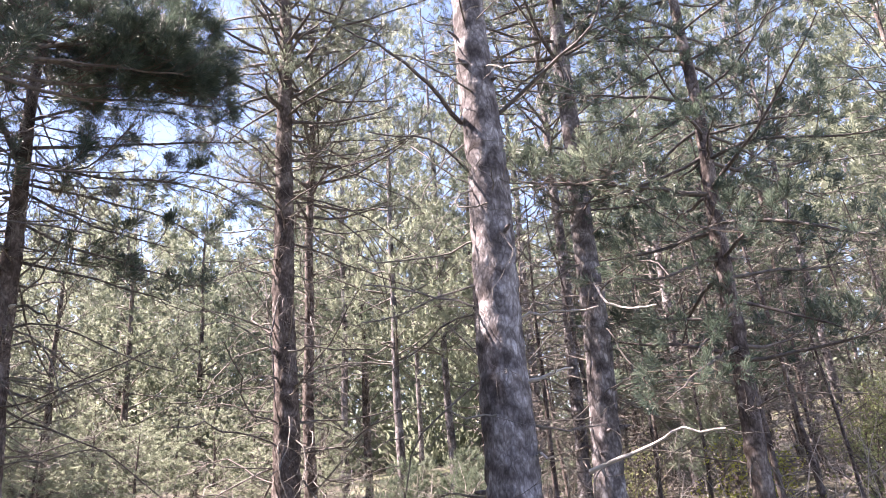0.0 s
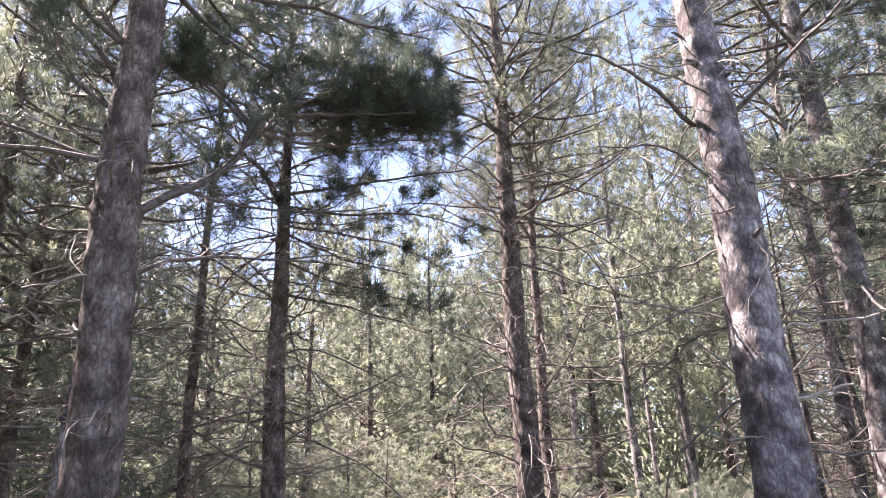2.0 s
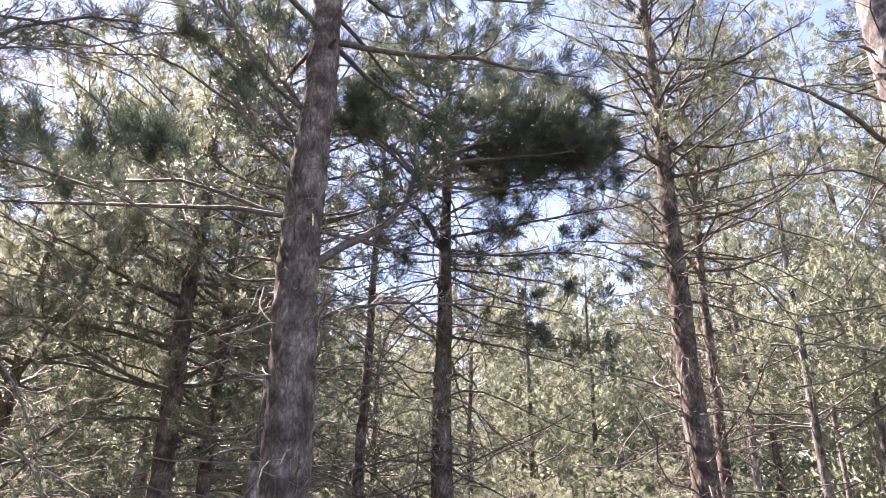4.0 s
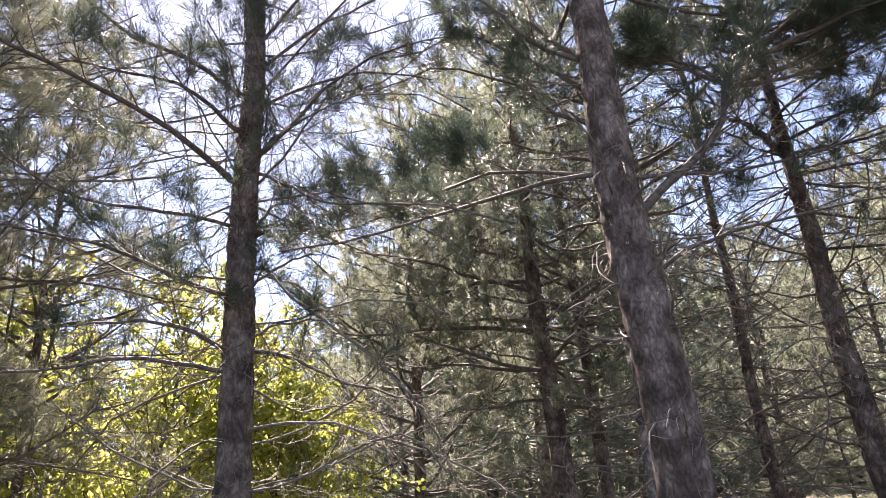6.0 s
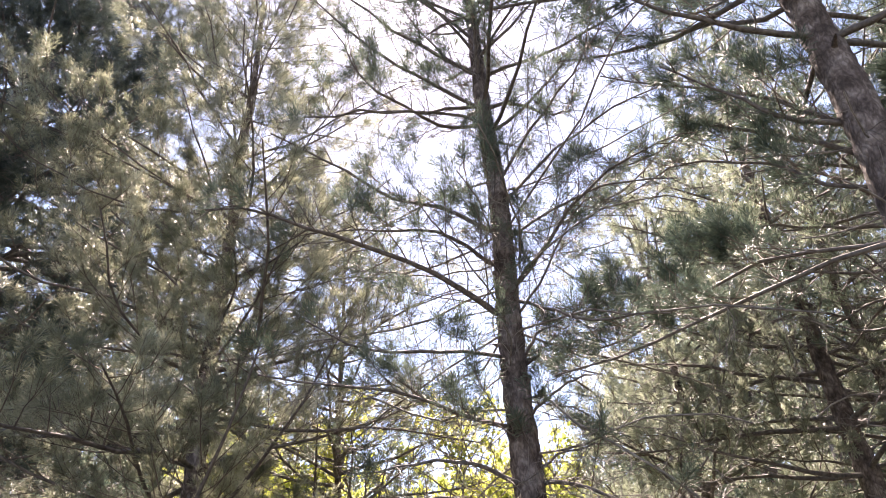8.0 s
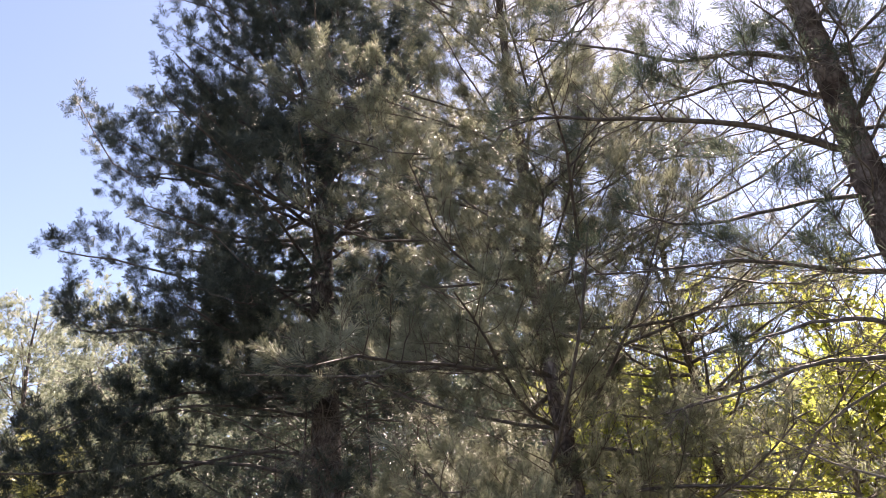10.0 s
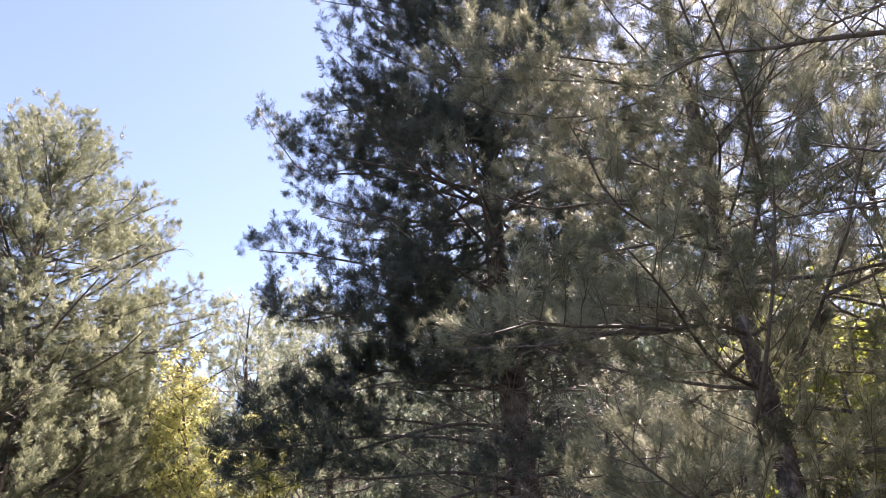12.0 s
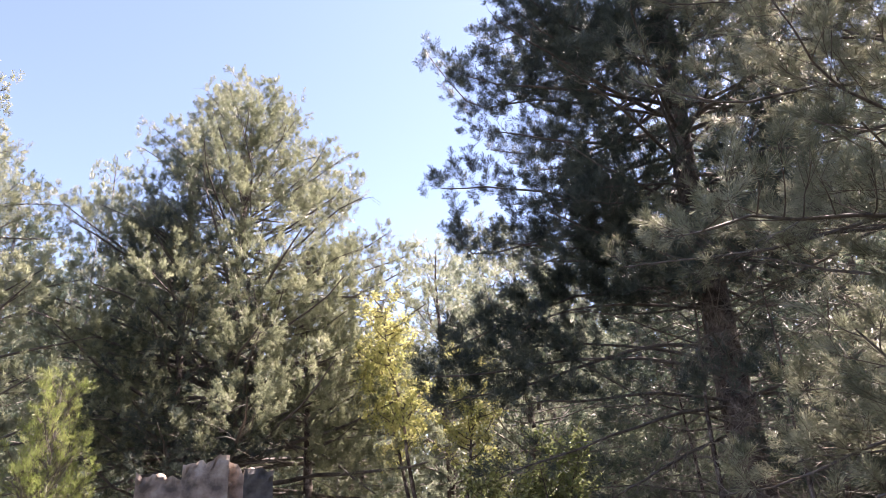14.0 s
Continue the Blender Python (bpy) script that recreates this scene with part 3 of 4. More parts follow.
LIMBS_M = [([(-3.05, 4.66, 4.74), (-2.84, 5.25, 4.95), (-2.5, 5.89, 5.25), (-2.0, 6.60, 5.5)], 0.02, 1, 1.9),
           ([(-3.05, 4.66, 4.69), (-2.85, 5.48, 4.94), (-2.42, 6.13, 5.22), (-1.95, 6.72, 5.45)], 0.02, 1, 1.9),
           ([(-3.05, 4.66, 4.72), (-3.28, 4.50, 5.0), (-3.54, 4.36, 5.2), (-3.8, 4.4, 5.35)], 0.02, 1, 2.2),
           ([(-3.04, 4.79, 4.92), (-2.65, 5.15, 5.05), (-2.25, 5.47, 5.15), (-1.85, 5.72, 5.25)], 0.02, 1, 1.9),
           ([(-3.39, 3.64, 4.78), (-3.63, 3.47, 5.21), (-3.95, 3.24, 5.68), (-4.32, 2.89, 6.16), (-4.69, 2.41, 6.70)], 0.03, 0.6, 1.6),
           ([(-3.39, 3.65, 4.51), (-3.67, 3.42, 4.95), (-4.00, 3.18, 5.36), (-4.27, 2.97, 5.66), (-4.55, 2.70, 5.54), (-4.86, 2.29, 5.55)], 0.028, 0.5, 1.7),
           ([(-3.38, 3.66, 4.30), (-3.68, 3.41, 4.55), (-3.99, 3.19, 4.97), (-4.46, 2.85, 5.35), (-4.80, 2.42, 5.25)], 0.022, 0.6, 1.6),
           ([(-3.29, 3.65, 3.54), (-3.18, 3.88, 3.76), (-3.07, 4.16, 3.99), (-3.02, 4.44, 4.31), (-3.07, 4.65, 4.72), (-3.11, 4.86, 5.07), (-2.86, 5.36, 5.39), (-2.46, 5.88, 5.53)], 0.045, 0.9, 1.2),
           ([(-3.06, 4.65, 4.75), (-3.23, 4.54, 5.01), (-3.44, 4.38, 5.20), (-3.60, 4.25, 5.31)], 0.02, 1, 2.0),
           ([(-3.10, 4.75, 4.87), (-2.86, 5.13, 5.22), (-2.43, 5.46, 5.41), (-1.97, 5.64, 5.32)], 0.024, 1, 2.0),
           ([(-3.10, 4.75, 4.87), (-2.88, 5.35, 5.20), (-2.46, 5.99, 5.42), (-1.87, 6.62, 5.49)], 0.026, 1, 2.0),
           ([(-3.09, 4.88, 5.07), (-2.91, 5.67, 5.56), (-2.37, 6.56, 5.82), (-2.02, 6.99, 6.06)], 0.024, 1, 2.0),
           ([(-3.08, 4.76, 4.95), (-3.14, 5.19, 5.50), (-3.03, 5.72, 6.06), (-2.78, 6.18, 6.30)], 0.024, 1, 2.0),
           ([(-3.08, 4.76, 4.95), (-3.42, 5.01, 5.57), (-3.73, 5.16, 6.07), (-4.00, 5.21, 6.38)], 0.02, 1, 1.2),
           ([(-2.86, 5.36, 5.39), (-2.59, 5.72, 5.74), (-2.25, 6.07, 5.98), (-1.96, 6.38, 6.00)], 0.02, 1, 2.0),
           ([(-3.26, 3.61, 3.01), (-3.12, 3.87, 3.23), (-2.97, 4.23, 3.36), (-2.76, 4.73, 3.49), (-2.35, 5.28, 3.51)], 0.022, 0.15, 1.2),
           ([(-3.21, 3.65, 3.79), (-3.08, 4.27, 3.88), (-2.67, 5.01, 4.00), (-2.11, 5.59, 4.16)], 0.02, 0.2, 1.2),
           ([(-3.40, 3.48, 4.89), (-3.49, 3.08, 5.03), (-3.60, 2.79, 5.37), (-3.74, 2.41, 5.73)], 0.03, 0.5, 1),
           ([(-3.35, 3.52, 3.88), (-3.74, 3.25, 3.94), (-4.14, 2.90, 3.89), (-4.40, 2.47, 3.80), (-4.64, 1.97, 3.65), (-4.81, 1.49, 3.59)], 0.025, 0.7, 1.3),
           ([(-3.53, 3.53, 3.95), (-4.23, 3.12, 4.25), (-4.78, 2.58, 4.11), (-5.08, 2.10, 3.95), (-5.23, 1.64, 3.89)], 0.02, 1, 2.0)]
LIMBS_L = [([(-5.10, 1.28, 5.29), (-4.78, 1.67, 5.58), (-4.48, 2.16, 5.88), (-4.11, 2.63, 5.97)], 0.022, 0.3, 1.4),
           ([(-5.09, 1.28, 5.48), (-4.80, 1.61, 6.00), (-4.52, 2.05, 6.49), (-4.22, 2.44, 7.04)], 0.022, 0.5, 1.5),
           ([(-5.10, 1.27, 4.92), (-4.77, 1.70, 5.07), (-4.49, 2.14, 5.12), (-4.14, 2.58, 4.99)], 0.018, 0.35, 1.6),
           ([(-5.10, 1.28, 3.33), (-4.81, 1.24, 3.29), (-4.66, 1.20, 3.30)], 0.006, 1, 0.2),
           ([(-5.11, 1.16, 4.28), (-4.96, 0.86, 4.43), (-4.80, 0.40, 4.61), (-4.59, -0.16, 4.70), (-4.43, -0.62, 4.78), (-4.22, -1.09, 4.70)], 0.034, 0.35, 1.4),
           ([(-5.11, 1.16, 4.75), (-4.96, 0.83, 4.90), (-4.80, 0.30, 4.87), (-4.60, -0.08, 4.78)], 0.026, 0.35, 1.4),
           ([(-5.11, 1.18, 5.11), (-4.97, 0.78, 5.22), (-4.90, 0.30, 5.31), (-4.79, -0.17, 5.60), (-4.61, -0.74, 5.73)], 0.028, 0.35, 1.4),
           ([(-5.11, 1.17, 3.87), (-4.98, 0.67, 3.88), (-4.80, 0.12, 3.82), (-4.67, -0.38, 3.99)], 0.022, 0.3, 1.4),
           ([(-5.11, 1.15, 3.30), (-4.97, 0.75, 3.37), (-4.90, 0.42, 3.48), (-4.80, -0.06, 3.53), (-4.62, -0.69, 3.58)], 0.024, 0.25, 1.7),
           ([(-5.10, 1.18, 2.88), (-4.96, 0.83, 2.98), (-4.90, 0.42, 3.00), (-4.80, -0.02, 2.93)], 0.024, 0.1, 1.7),
           ([(-5.10, 1.21, 2.72), (-5.04, 0.99, 2.75), (-4.99, 0.59, 2.76), (-4.90, 0.06, 2.65), (-4.76, -0.43, 2.54)], 0.026, 0.1, 1.7),
           ([(-5.05, 1.41, 2.86), (-4.89, 1.64, 2.77), (-4.67, 1.97, 2.55), (-4.35, 2.44, 2.43)], 0.02, 0.1, 1.7),
           ([(-5.06, 1.37, 2.97), (-4.92, 1.54, 3.06), (-4.74, 1.76, 3.07)], 0.014, 0.1, 1.7),
           ([(-5.07, 1.36, 3.38), (-4.92, 1.54, 3.53), (-4.66, 1.70, 3.52)], 0.018, 0.3, 1.4),
           ([(-5.06, 1.37, 3.88), (-4.93, 1.49, 4.00), (-4.77, 1.68, 3.93)], 0.02, 0.3, 1.4),
           ([(-5.06, 1.38, 4.35), (-4.81, 1.57, 4.12), (-4.62, 1.82, 3.93), (-4.32, 2.27, 3.85)], 0.02, 0.3, 1.4),
           ([(-5.07, 1.36, 4.51), (-4.80, 1.57, 4.71), (-4.62, 1.80, 5.01), (-4.33, 2.25, 5.26), (-4.00, 2.65, 5.34)], 0.026, 0.5, 1.4),
           ([(-5.07, 1.35, 4.24), (-4.92, 1.52, 4.44), (-4.74, 1.77, 4.85), (-4.57, 1.95, 5.16)], 0.016, 0.3, 1.4),
           ([(-5.11, 1.16, 6.60), (-4.98, 0.70, 6.40), (-4.90, 0.03, 6.30), (-4.73, -0.65, 5.98)], 0.025, 0.4, 1.4),
           ([(-5.08, 1.29, 6.98), (-4.95, 0.93, 7.17), (-4.89, 0.47, 7.76)], 0.025, 0.4, 1.4),
           ([(-5.16, 0.83, 6.38), (-5.00, 0.33, 6.59), (-4.90, 0.06, 6.81), (-4.78, -0.27, 7.30)], 0.022, 0.4, 1.4)]
LIMBS_O = [([(-8.31, -5.03, 4.56), (-8.22, -4.58, 4.63), (-8.12, -4.10, 4.51), (-8.12, -3.61, 4.47)], 0.02, 0.35, 2.2, 0.1),
           ([(-8.31, -5.04, 4.73), (-8.19, -4.41, 4.95), (-8.12, -3.88, 4.79)], 0.018, 0.3, 2.2, 0.1),
           ([(-8.31, -5.04, 4.89), (-7.57, -5.63, 4.95), (-6.86, -6.21, 5.01), (-6.14, -6.66, 5.11)], 0.03, 1, 2.0, 0.3),
           ([(-8.24, -4.93, 3.14), (-7.27, -5.32, 3.31), (-6.31, -5.84, 3.32), (-5.43, -6.27, 3.19), (-4.87, -6.58, 3.15)], 0.032, 1, 1.2, 0.55),
           ([(-8.25, -4.93, 3.96), (-7.45, -5.40, 4.07), (-6.63, -5.94, 4.00), (-5.96, -6.33, 3.72)], 0.03, 1, 1.7, 0.3),
           ([(-8.25, -4.93, 2.79), (-7.18, -5.27, 2.89), (-6.28, -5.73, 2.85), (-5.58, -6.14, 2.77)], 0.03, 1, 1.2, 0.55),
           ([(-8.31, -4.99, 2.78), (-8.05, -4.19, 2.84), (-7.94, -3.47, 2.64), (-7.92, -2.97, 2.34)], 0.028, 1, 1.1, 0.55),
           ([(-8.30, -5.00, 2.51), (-7.72, -4.19, 2.37), (-7.45, -3.61, 2.12), (-7.38, -3.25, 1.88)], 0.028, 1, 1.1, 0.55),
           ([(-8.32, -5.01, 2.77), (-7.46, -5.08, 2.66), (-6.70, -5.34, 2.47), (-5.96, -5.69, 2.25), (-5.26, -6.04, 2.05)], 0.03, 0.5, 0.8, 0.6),
           ([(-8.33, -5.00, 2.49), (-7.26, -4.97, 2.20), (-6.54, -5.17, 1.92), (-6.02, -5.45, 1.72)], 0.028, 0.4, 0.8, 0.6),
           ([(-8.40, -4.87, 2.89), (-8.00, -4.13, 2.72), (-7.76, -3.51, 2.37), (-7.69, -3.06, 2.03)], 0.028, 1, 1.2, 0.55),
           ([(-8.36, -4.94, 3.47), (-8.01, -4.36, 3.16), (-7.14, -4.26, 2.86), (-6.65, -4.19, 2.69)], 0.025, 1, 1.2, 0.55),
           ([(-8.35, -4.97, 2.36), (-7.89, -4.35, 2.14), (-7.64, -3.78, 1.80)], 0.028, 1, 1.2, 0.55),
           ([(-8.25, -5.14, 5.08), (-7.75, -5.47, 5.53), (-6.99, -6.10, 5.78), (-6.26, -6.69, 6.02), (-5.59, -7.13, 5.95)], 0.035, 1, 1.6, 0.3),
           ([(-8.30, -5.05, 4.65), (-7.70, -5.55, 4.95), (-6.94, -6.15, 5.18), (-6.03, -6.90, 5.01), (-5.81, -7.09, 5.37)], 0.03, 1, 1.6, 0.3),
           ([(-8.31, -5.03, 4.20), (-7.76, -5.27, 4.30), (-6.98, -5.75, 4.24), (-6.18, -6.30, 3.98), (-5.39, -6.84, 3.58)], 0.035, 1, 2.2, 0.3),
           ([(-8.30, -5.06, 3.49), (-7.69, -5.37, 3.57), (-6.86, -5.89, 3.38), (-5.88, -6.42, 3.05), (-5.17, -6.95, 2.90)], 0.035, 1, 1.5, 0.55),
           ([(-8.30, -5.05, 3.34), (-7.94, -5.40, 3.49), (-7.37, -6.00, 3.68), (-6.63, -6.50, 3.71), (-6.07, -6.99, 3.54)], 0.03, 1, 1.4, 0.55),
           ([(-8.36, -4.95, 6.93), (-7.67, -5.59, 7.24), (-6.78, -6.33, 7.44), (-6.10, -6.84, 7.38), (-5.54, -7.17, 8.30)], 0.03, 1, 1.6),
           ([(-8.36, -4.94, 7.94), (-7.66, -5.61, 8.29), (-6.87, -6.24, 8.69), (-6.22, -6.73, 8.52)], 0.03, 1, 1.6)]
LIMBS_N = [([(-6.83, -1.67, 2.40), (-6.53, -2.09, 2.50), (-6.38, -2.58, 2.55), (-6.26, -3.13, 2.46)], 0.013, 0.9, 1.7),
           ([(-6.82, -1.74, 1.96), (-6.49, -2.24, 1.94), (-6.29, -2.80, 1.92), (-6.14, -3.38, 1.85)], 0.013, 0.8, 1.7),
           ([(-6.83, -1.47, 3.09), (-6.70, -1.02, 3.07), (-6.64, -0.61, 2.91), (-6.56, -0.27, 2.69)], 0.013, 0.95, 2.3),
           ([(-6.81, -1.55, 2.60), (-6.69, -1.10, 2.46), (-6.64, -0.66, 2.26)], 0.011, 0.95, 2.3),
           ([(-6.86, -1.47, 4.14), (-6.72, -1.70, 4.34), (-6.61, -2.12, 4.61), (-6.55, -2.65, 5.01)], 0.013, 1, 1.4),
           ([(-6.86, -1.49, 3.31), (-6.58, -1.84, 3.52), (-6.45, -2.33, 3.73), (-6.31, -2.98, 3.81)], 0.013, 0.8, 1.4),
           ([(-6.86, -1.47, 4.53), (-6.62, -1.66, 4.87), (-6.43, -2.01, 5.14), (-6.33, -2.35, 5.56)], 0.011, 1, 1.3),
           ([(-6.70, -1.51, 4.74), (-6.08, -2.23, 4.95), (-5.63, -2.77, 4.90), (-5.28, -3.20, 5.11), (-5.09, -3.50, 5.41)], 0.02, 1, 1),
           ([(-6.72, -1.40, 5.61), (-6.10, -2.18, 6.00), (-5.61, -2.82, 6.07), (-5.23, -3.28, 6.23)], 0.013, 1, 1.3),
           ([(-6.73, -1.36, 6.13), (-6.06, -2.28, 6.59), (-5.56, -2.92, 6.85), (-5.27, -3.23, 7.16)], 0.013, 1, 1.3),
           ([(-6.73, -1.35, 6.29), (-5.85, -2.54, 6.51), (-5.31, -3.16, 6.60), (-4.96, -3.51, 6.68)], 0.013, 1, 1.3),
           ([(-6.54, -1.38, 5.02), (-6.42, -0.77, 5.14), (-6.34, -0.21, 5.29), (-6.22, 0.32, 5.27)], 0.011, 0.95, 1.5),
           ([(-6.53, -1.40, 4.49), (-6.31, -0.81, 4.45), (-6.14, -0.17, 4.53), (-6.02, 0.33, 4.58)], 0.011, 0.95, 1.5),
           ([(-6.53, -1.39, 6.11), (-6.32, -0.67, 6.23), (-6.24, -0.00, 6.43)], 0.011, 0.95, 1.5)]

# the grove round the camera
pine(-1.67, 8.92, 0.185, 13, (-0.008, -0.002), 11, (1.0, 6.6), 6.2, 2.0, 2.0, whorl=0.23, live_share=0.7, per=4, density=28, nwid=0.008, detail=0.9, bark=BARK_BROWN, needle=NEEDLE_MID, bushy=1.0, nlen=0.08,
     label="tall pine with brown bark and many bare lower twigs")
pine(-1.72, 10.44, 0.1, 11, (0.01, 0.002), 12, (1.0, 5.6), 5.0, 2.1, 1.2, whorl=0.3, density=24, nwid=0.009, detail=0.7, bark=BARK_BROWN, sides=24, bushy=1.3, needle=NEEDLE_PALE, nlen=0.08,
     label="slender pine with a thin brown trunk")
pine(0.82, 5.75, 0.23, 14, (0.005, 0.0), 13, (1.3, 5.6), 6.0, 2.4, 1.2, whorl=0.4, density=28, nwid=0.007, detail=0.8, bark=BARK_GREY, extra=LIMBS_C, nlen=0.08,
     label="big pine with sunlit pale grey flaking bark")
pine(2.03, 8.0, 0.18, 13, (0.021, -0.005), 14, (1.3, 6.5), 6.0, 2.2, 1.7, whorl=0.32, density=28, nwid=0.008, detail=0.8, bark=BARK_GREY, extra=LIMBS_D, nlen=0.08,
     label="pine with grey bark and pale broken branch stubs")
pine(2.21, 10.51, 0.11, 12, (0.013, -0.002), 15, (1.0, 6.0), 5.5, 1.8, 1.5, whorl=0.3, density=22, nwid=0.009, detail=0.7, sides=24, nlen=0.08,
     label="leaning pine trunk with pale dead branches")
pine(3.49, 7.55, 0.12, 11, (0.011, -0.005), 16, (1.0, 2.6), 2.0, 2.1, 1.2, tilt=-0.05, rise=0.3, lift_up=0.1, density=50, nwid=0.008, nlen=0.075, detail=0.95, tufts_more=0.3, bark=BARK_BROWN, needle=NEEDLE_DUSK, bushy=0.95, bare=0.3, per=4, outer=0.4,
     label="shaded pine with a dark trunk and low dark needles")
pine(7.12, 12.46, 0.075, 12, (-0.02, 0.01), 17, (1.5, 6.5), 5.5, 1.8, 1.2, density=20, nwid=0.011, detail=0.7, sides=20, nlen=0.08,
     label="slim pine with a sunlit pale trunk")
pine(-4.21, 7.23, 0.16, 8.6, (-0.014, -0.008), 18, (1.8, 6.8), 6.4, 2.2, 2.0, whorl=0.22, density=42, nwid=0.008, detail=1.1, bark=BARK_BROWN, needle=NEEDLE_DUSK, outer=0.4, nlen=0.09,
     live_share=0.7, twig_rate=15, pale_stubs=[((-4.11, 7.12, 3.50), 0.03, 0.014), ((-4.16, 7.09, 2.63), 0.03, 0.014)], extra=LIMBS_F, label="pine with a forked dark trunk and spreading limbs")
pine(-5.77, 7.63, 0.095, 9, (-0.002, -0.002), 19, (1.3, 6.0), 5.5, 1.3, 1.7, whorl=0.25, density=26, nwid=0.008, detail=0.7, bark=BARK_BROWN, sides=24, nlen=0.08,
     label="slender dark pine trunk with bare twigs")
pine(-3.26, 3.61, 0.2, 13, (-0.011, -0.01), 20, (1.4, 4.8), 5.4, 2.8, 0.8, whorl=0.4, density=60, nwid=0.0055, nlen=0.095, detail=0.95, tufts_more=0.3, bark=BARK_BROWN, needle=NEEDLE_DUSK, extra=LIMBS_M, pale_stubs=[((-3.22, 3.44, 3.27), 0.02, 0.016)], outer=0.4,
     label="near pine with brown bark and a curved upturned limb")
pine(-4.66, 4.62, 0.065, 8, (0.015, 0.015), 21, (1.3, 5.0), 4.0, 1.5, 1.1, whorl=0.3, density=30, nwid=0.007, detail=0.8, sides=24, nlen=0.08,
     label="thin pine trunk with a sunlit edge")
pine(-7.12, 5.6, 0.16, 10, (-0.011, -0.015), 22, (1.0, 3.0), 2.6, 2.7, 1.5, density=46, nwid=0.009, nlen=0.072, detail=1.05, tufts_more=0.3, bark=BARK_BROWN, needle=NEEDLE_PALE, droop=0.2, bare=0.15, bushy=0.9, outer=0.4, per=4, side=0.34,
     label="shaded pine with dense drooping needles")
pine(-7.57, 6.62, 0.11, 10, (-0.012, -0.014), 23, (1.3, 4.0), 3.0, 2.3, 1.4, density=26, nwid=0.009, detail=0.9, bark=BARK_BROWN, sides=24, nlen=0.08,
     label="shaded pine trunk among dead twigs")
pine(-8.9, 4.5, 0.1, 8.2, (0.0, 0.0), 31, (0.8, 2.0), 1.4, 2.6, 1.2, density=46, nwid=0.009, nlen=0.072, detail=0.95, tufts_more=0.3, bark=BARK_BROWN, needle=NEEDLE_PALE, sides=24, bare=0.15, bushy=1.0, outer=0.4, per=4, side=0.34,
     label="pale sunlit pine behind the shaded trunks")
pine(-8.5, -0.2, 0.07, 7.6, (0.0, 0.0), 32, (0.8, 5.0), 2.6, 1.9, 1.7, whorl=0.3, density=26, nwid=0.01, nlen=0.08, detail=0.9, live_share=0.45, bark=BARK_BROWN, needle=NEEDLE_MID, sides=24,
     label="thin pine with brown bare twigs and sparse needles")
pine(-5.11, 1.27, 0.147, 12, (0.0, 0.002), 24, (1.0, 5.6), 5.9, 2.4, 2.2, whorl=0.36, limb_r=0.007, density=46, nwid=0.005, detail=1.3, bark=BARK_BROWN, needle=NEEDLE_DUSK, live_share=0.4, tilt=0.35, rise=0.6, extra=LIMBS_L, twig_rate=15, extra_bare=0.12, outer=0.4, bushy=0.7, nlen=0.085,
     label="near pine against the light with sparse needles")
pine(-6.6, -1.51, 0.12, 11, (-0.004, 0.02), 25, (0.8, 3.0), 1.6, 3.0, 1.4, density=60, nwid=0.0048, nlen=0.075, detail=1.15, bushy=1.05, tufts_more=0.15, bare=0.06, limb_r=0.006, tilt=0.02, rise=0.3, lift_up=0.25, shape="cone", bark=BARK_BROWN, needle=NEEDLE_SUNNY, extra=LIMBS_N, outer=0.45, whorl=0.46, twig_rate=13, per=5, side=0.3, extra_bare=0.08,
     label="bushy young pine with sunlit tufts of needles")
pine(-8.31, -5.0, 0.24, 15, (-0.005, 0.008), 26, (1.0, 4.2), 4.0, 2.95, 2.2, whorl=0.3, per=6, density=46, nwid=0.0078, nlen=0.075, detail=1.1, bushy=1.35, tufts_more=0.25, hide_twigs=True, bark=BARK_BROWN, needle=NEEDLE_SHADE, droop=0.3, shape="dome", extra=LIMBS_O, outer=0.45, bare=0.22, extra_bare=0.35, twig_rate=11, side=0.32,
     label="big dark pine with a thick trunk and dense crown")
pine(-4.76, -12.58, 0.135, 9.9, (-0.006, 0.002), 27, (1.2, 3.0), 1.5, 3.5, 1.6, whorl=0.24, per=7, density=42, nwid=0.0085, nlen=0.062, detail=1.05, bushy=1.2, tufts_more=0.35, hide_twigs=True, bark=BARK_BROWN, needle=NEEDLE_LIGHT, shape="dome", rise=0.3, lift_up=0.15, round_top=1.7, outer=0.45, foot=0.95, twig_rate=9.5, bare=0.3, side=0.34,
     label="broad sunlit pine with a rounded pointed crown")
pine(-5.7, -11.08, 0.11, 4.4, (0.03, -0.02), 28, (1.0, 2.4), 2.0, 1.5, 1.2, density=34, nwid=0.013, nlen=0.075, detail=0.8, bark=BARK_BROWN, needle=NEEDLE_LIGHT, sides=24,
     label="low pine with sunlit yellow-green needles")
# Added tree: its dark needles stand for the broad pine's own shadow side.
pine(-3.6, -11.9, 0.11, 7.4, (0, 0), 30, (0.8, 2.0), 1.0, 1.9, 1.2, whorl=0.32, per=5, density=36, nwid=0.0095, nlen=0.066, detail=1.0, bark=BARK_BROWN, needle=NEEDLE_SHADE, sides=24, tufts_more=0.2, hide_twigs=True, bare=0.3, outer=0.4, tilt=0.0, rise=0.2, lift_up=0.2, round_top=1.7, shape="dome", foot=0.9,
     label="dark pine added as the shaded left side of the broad sunlit pine")
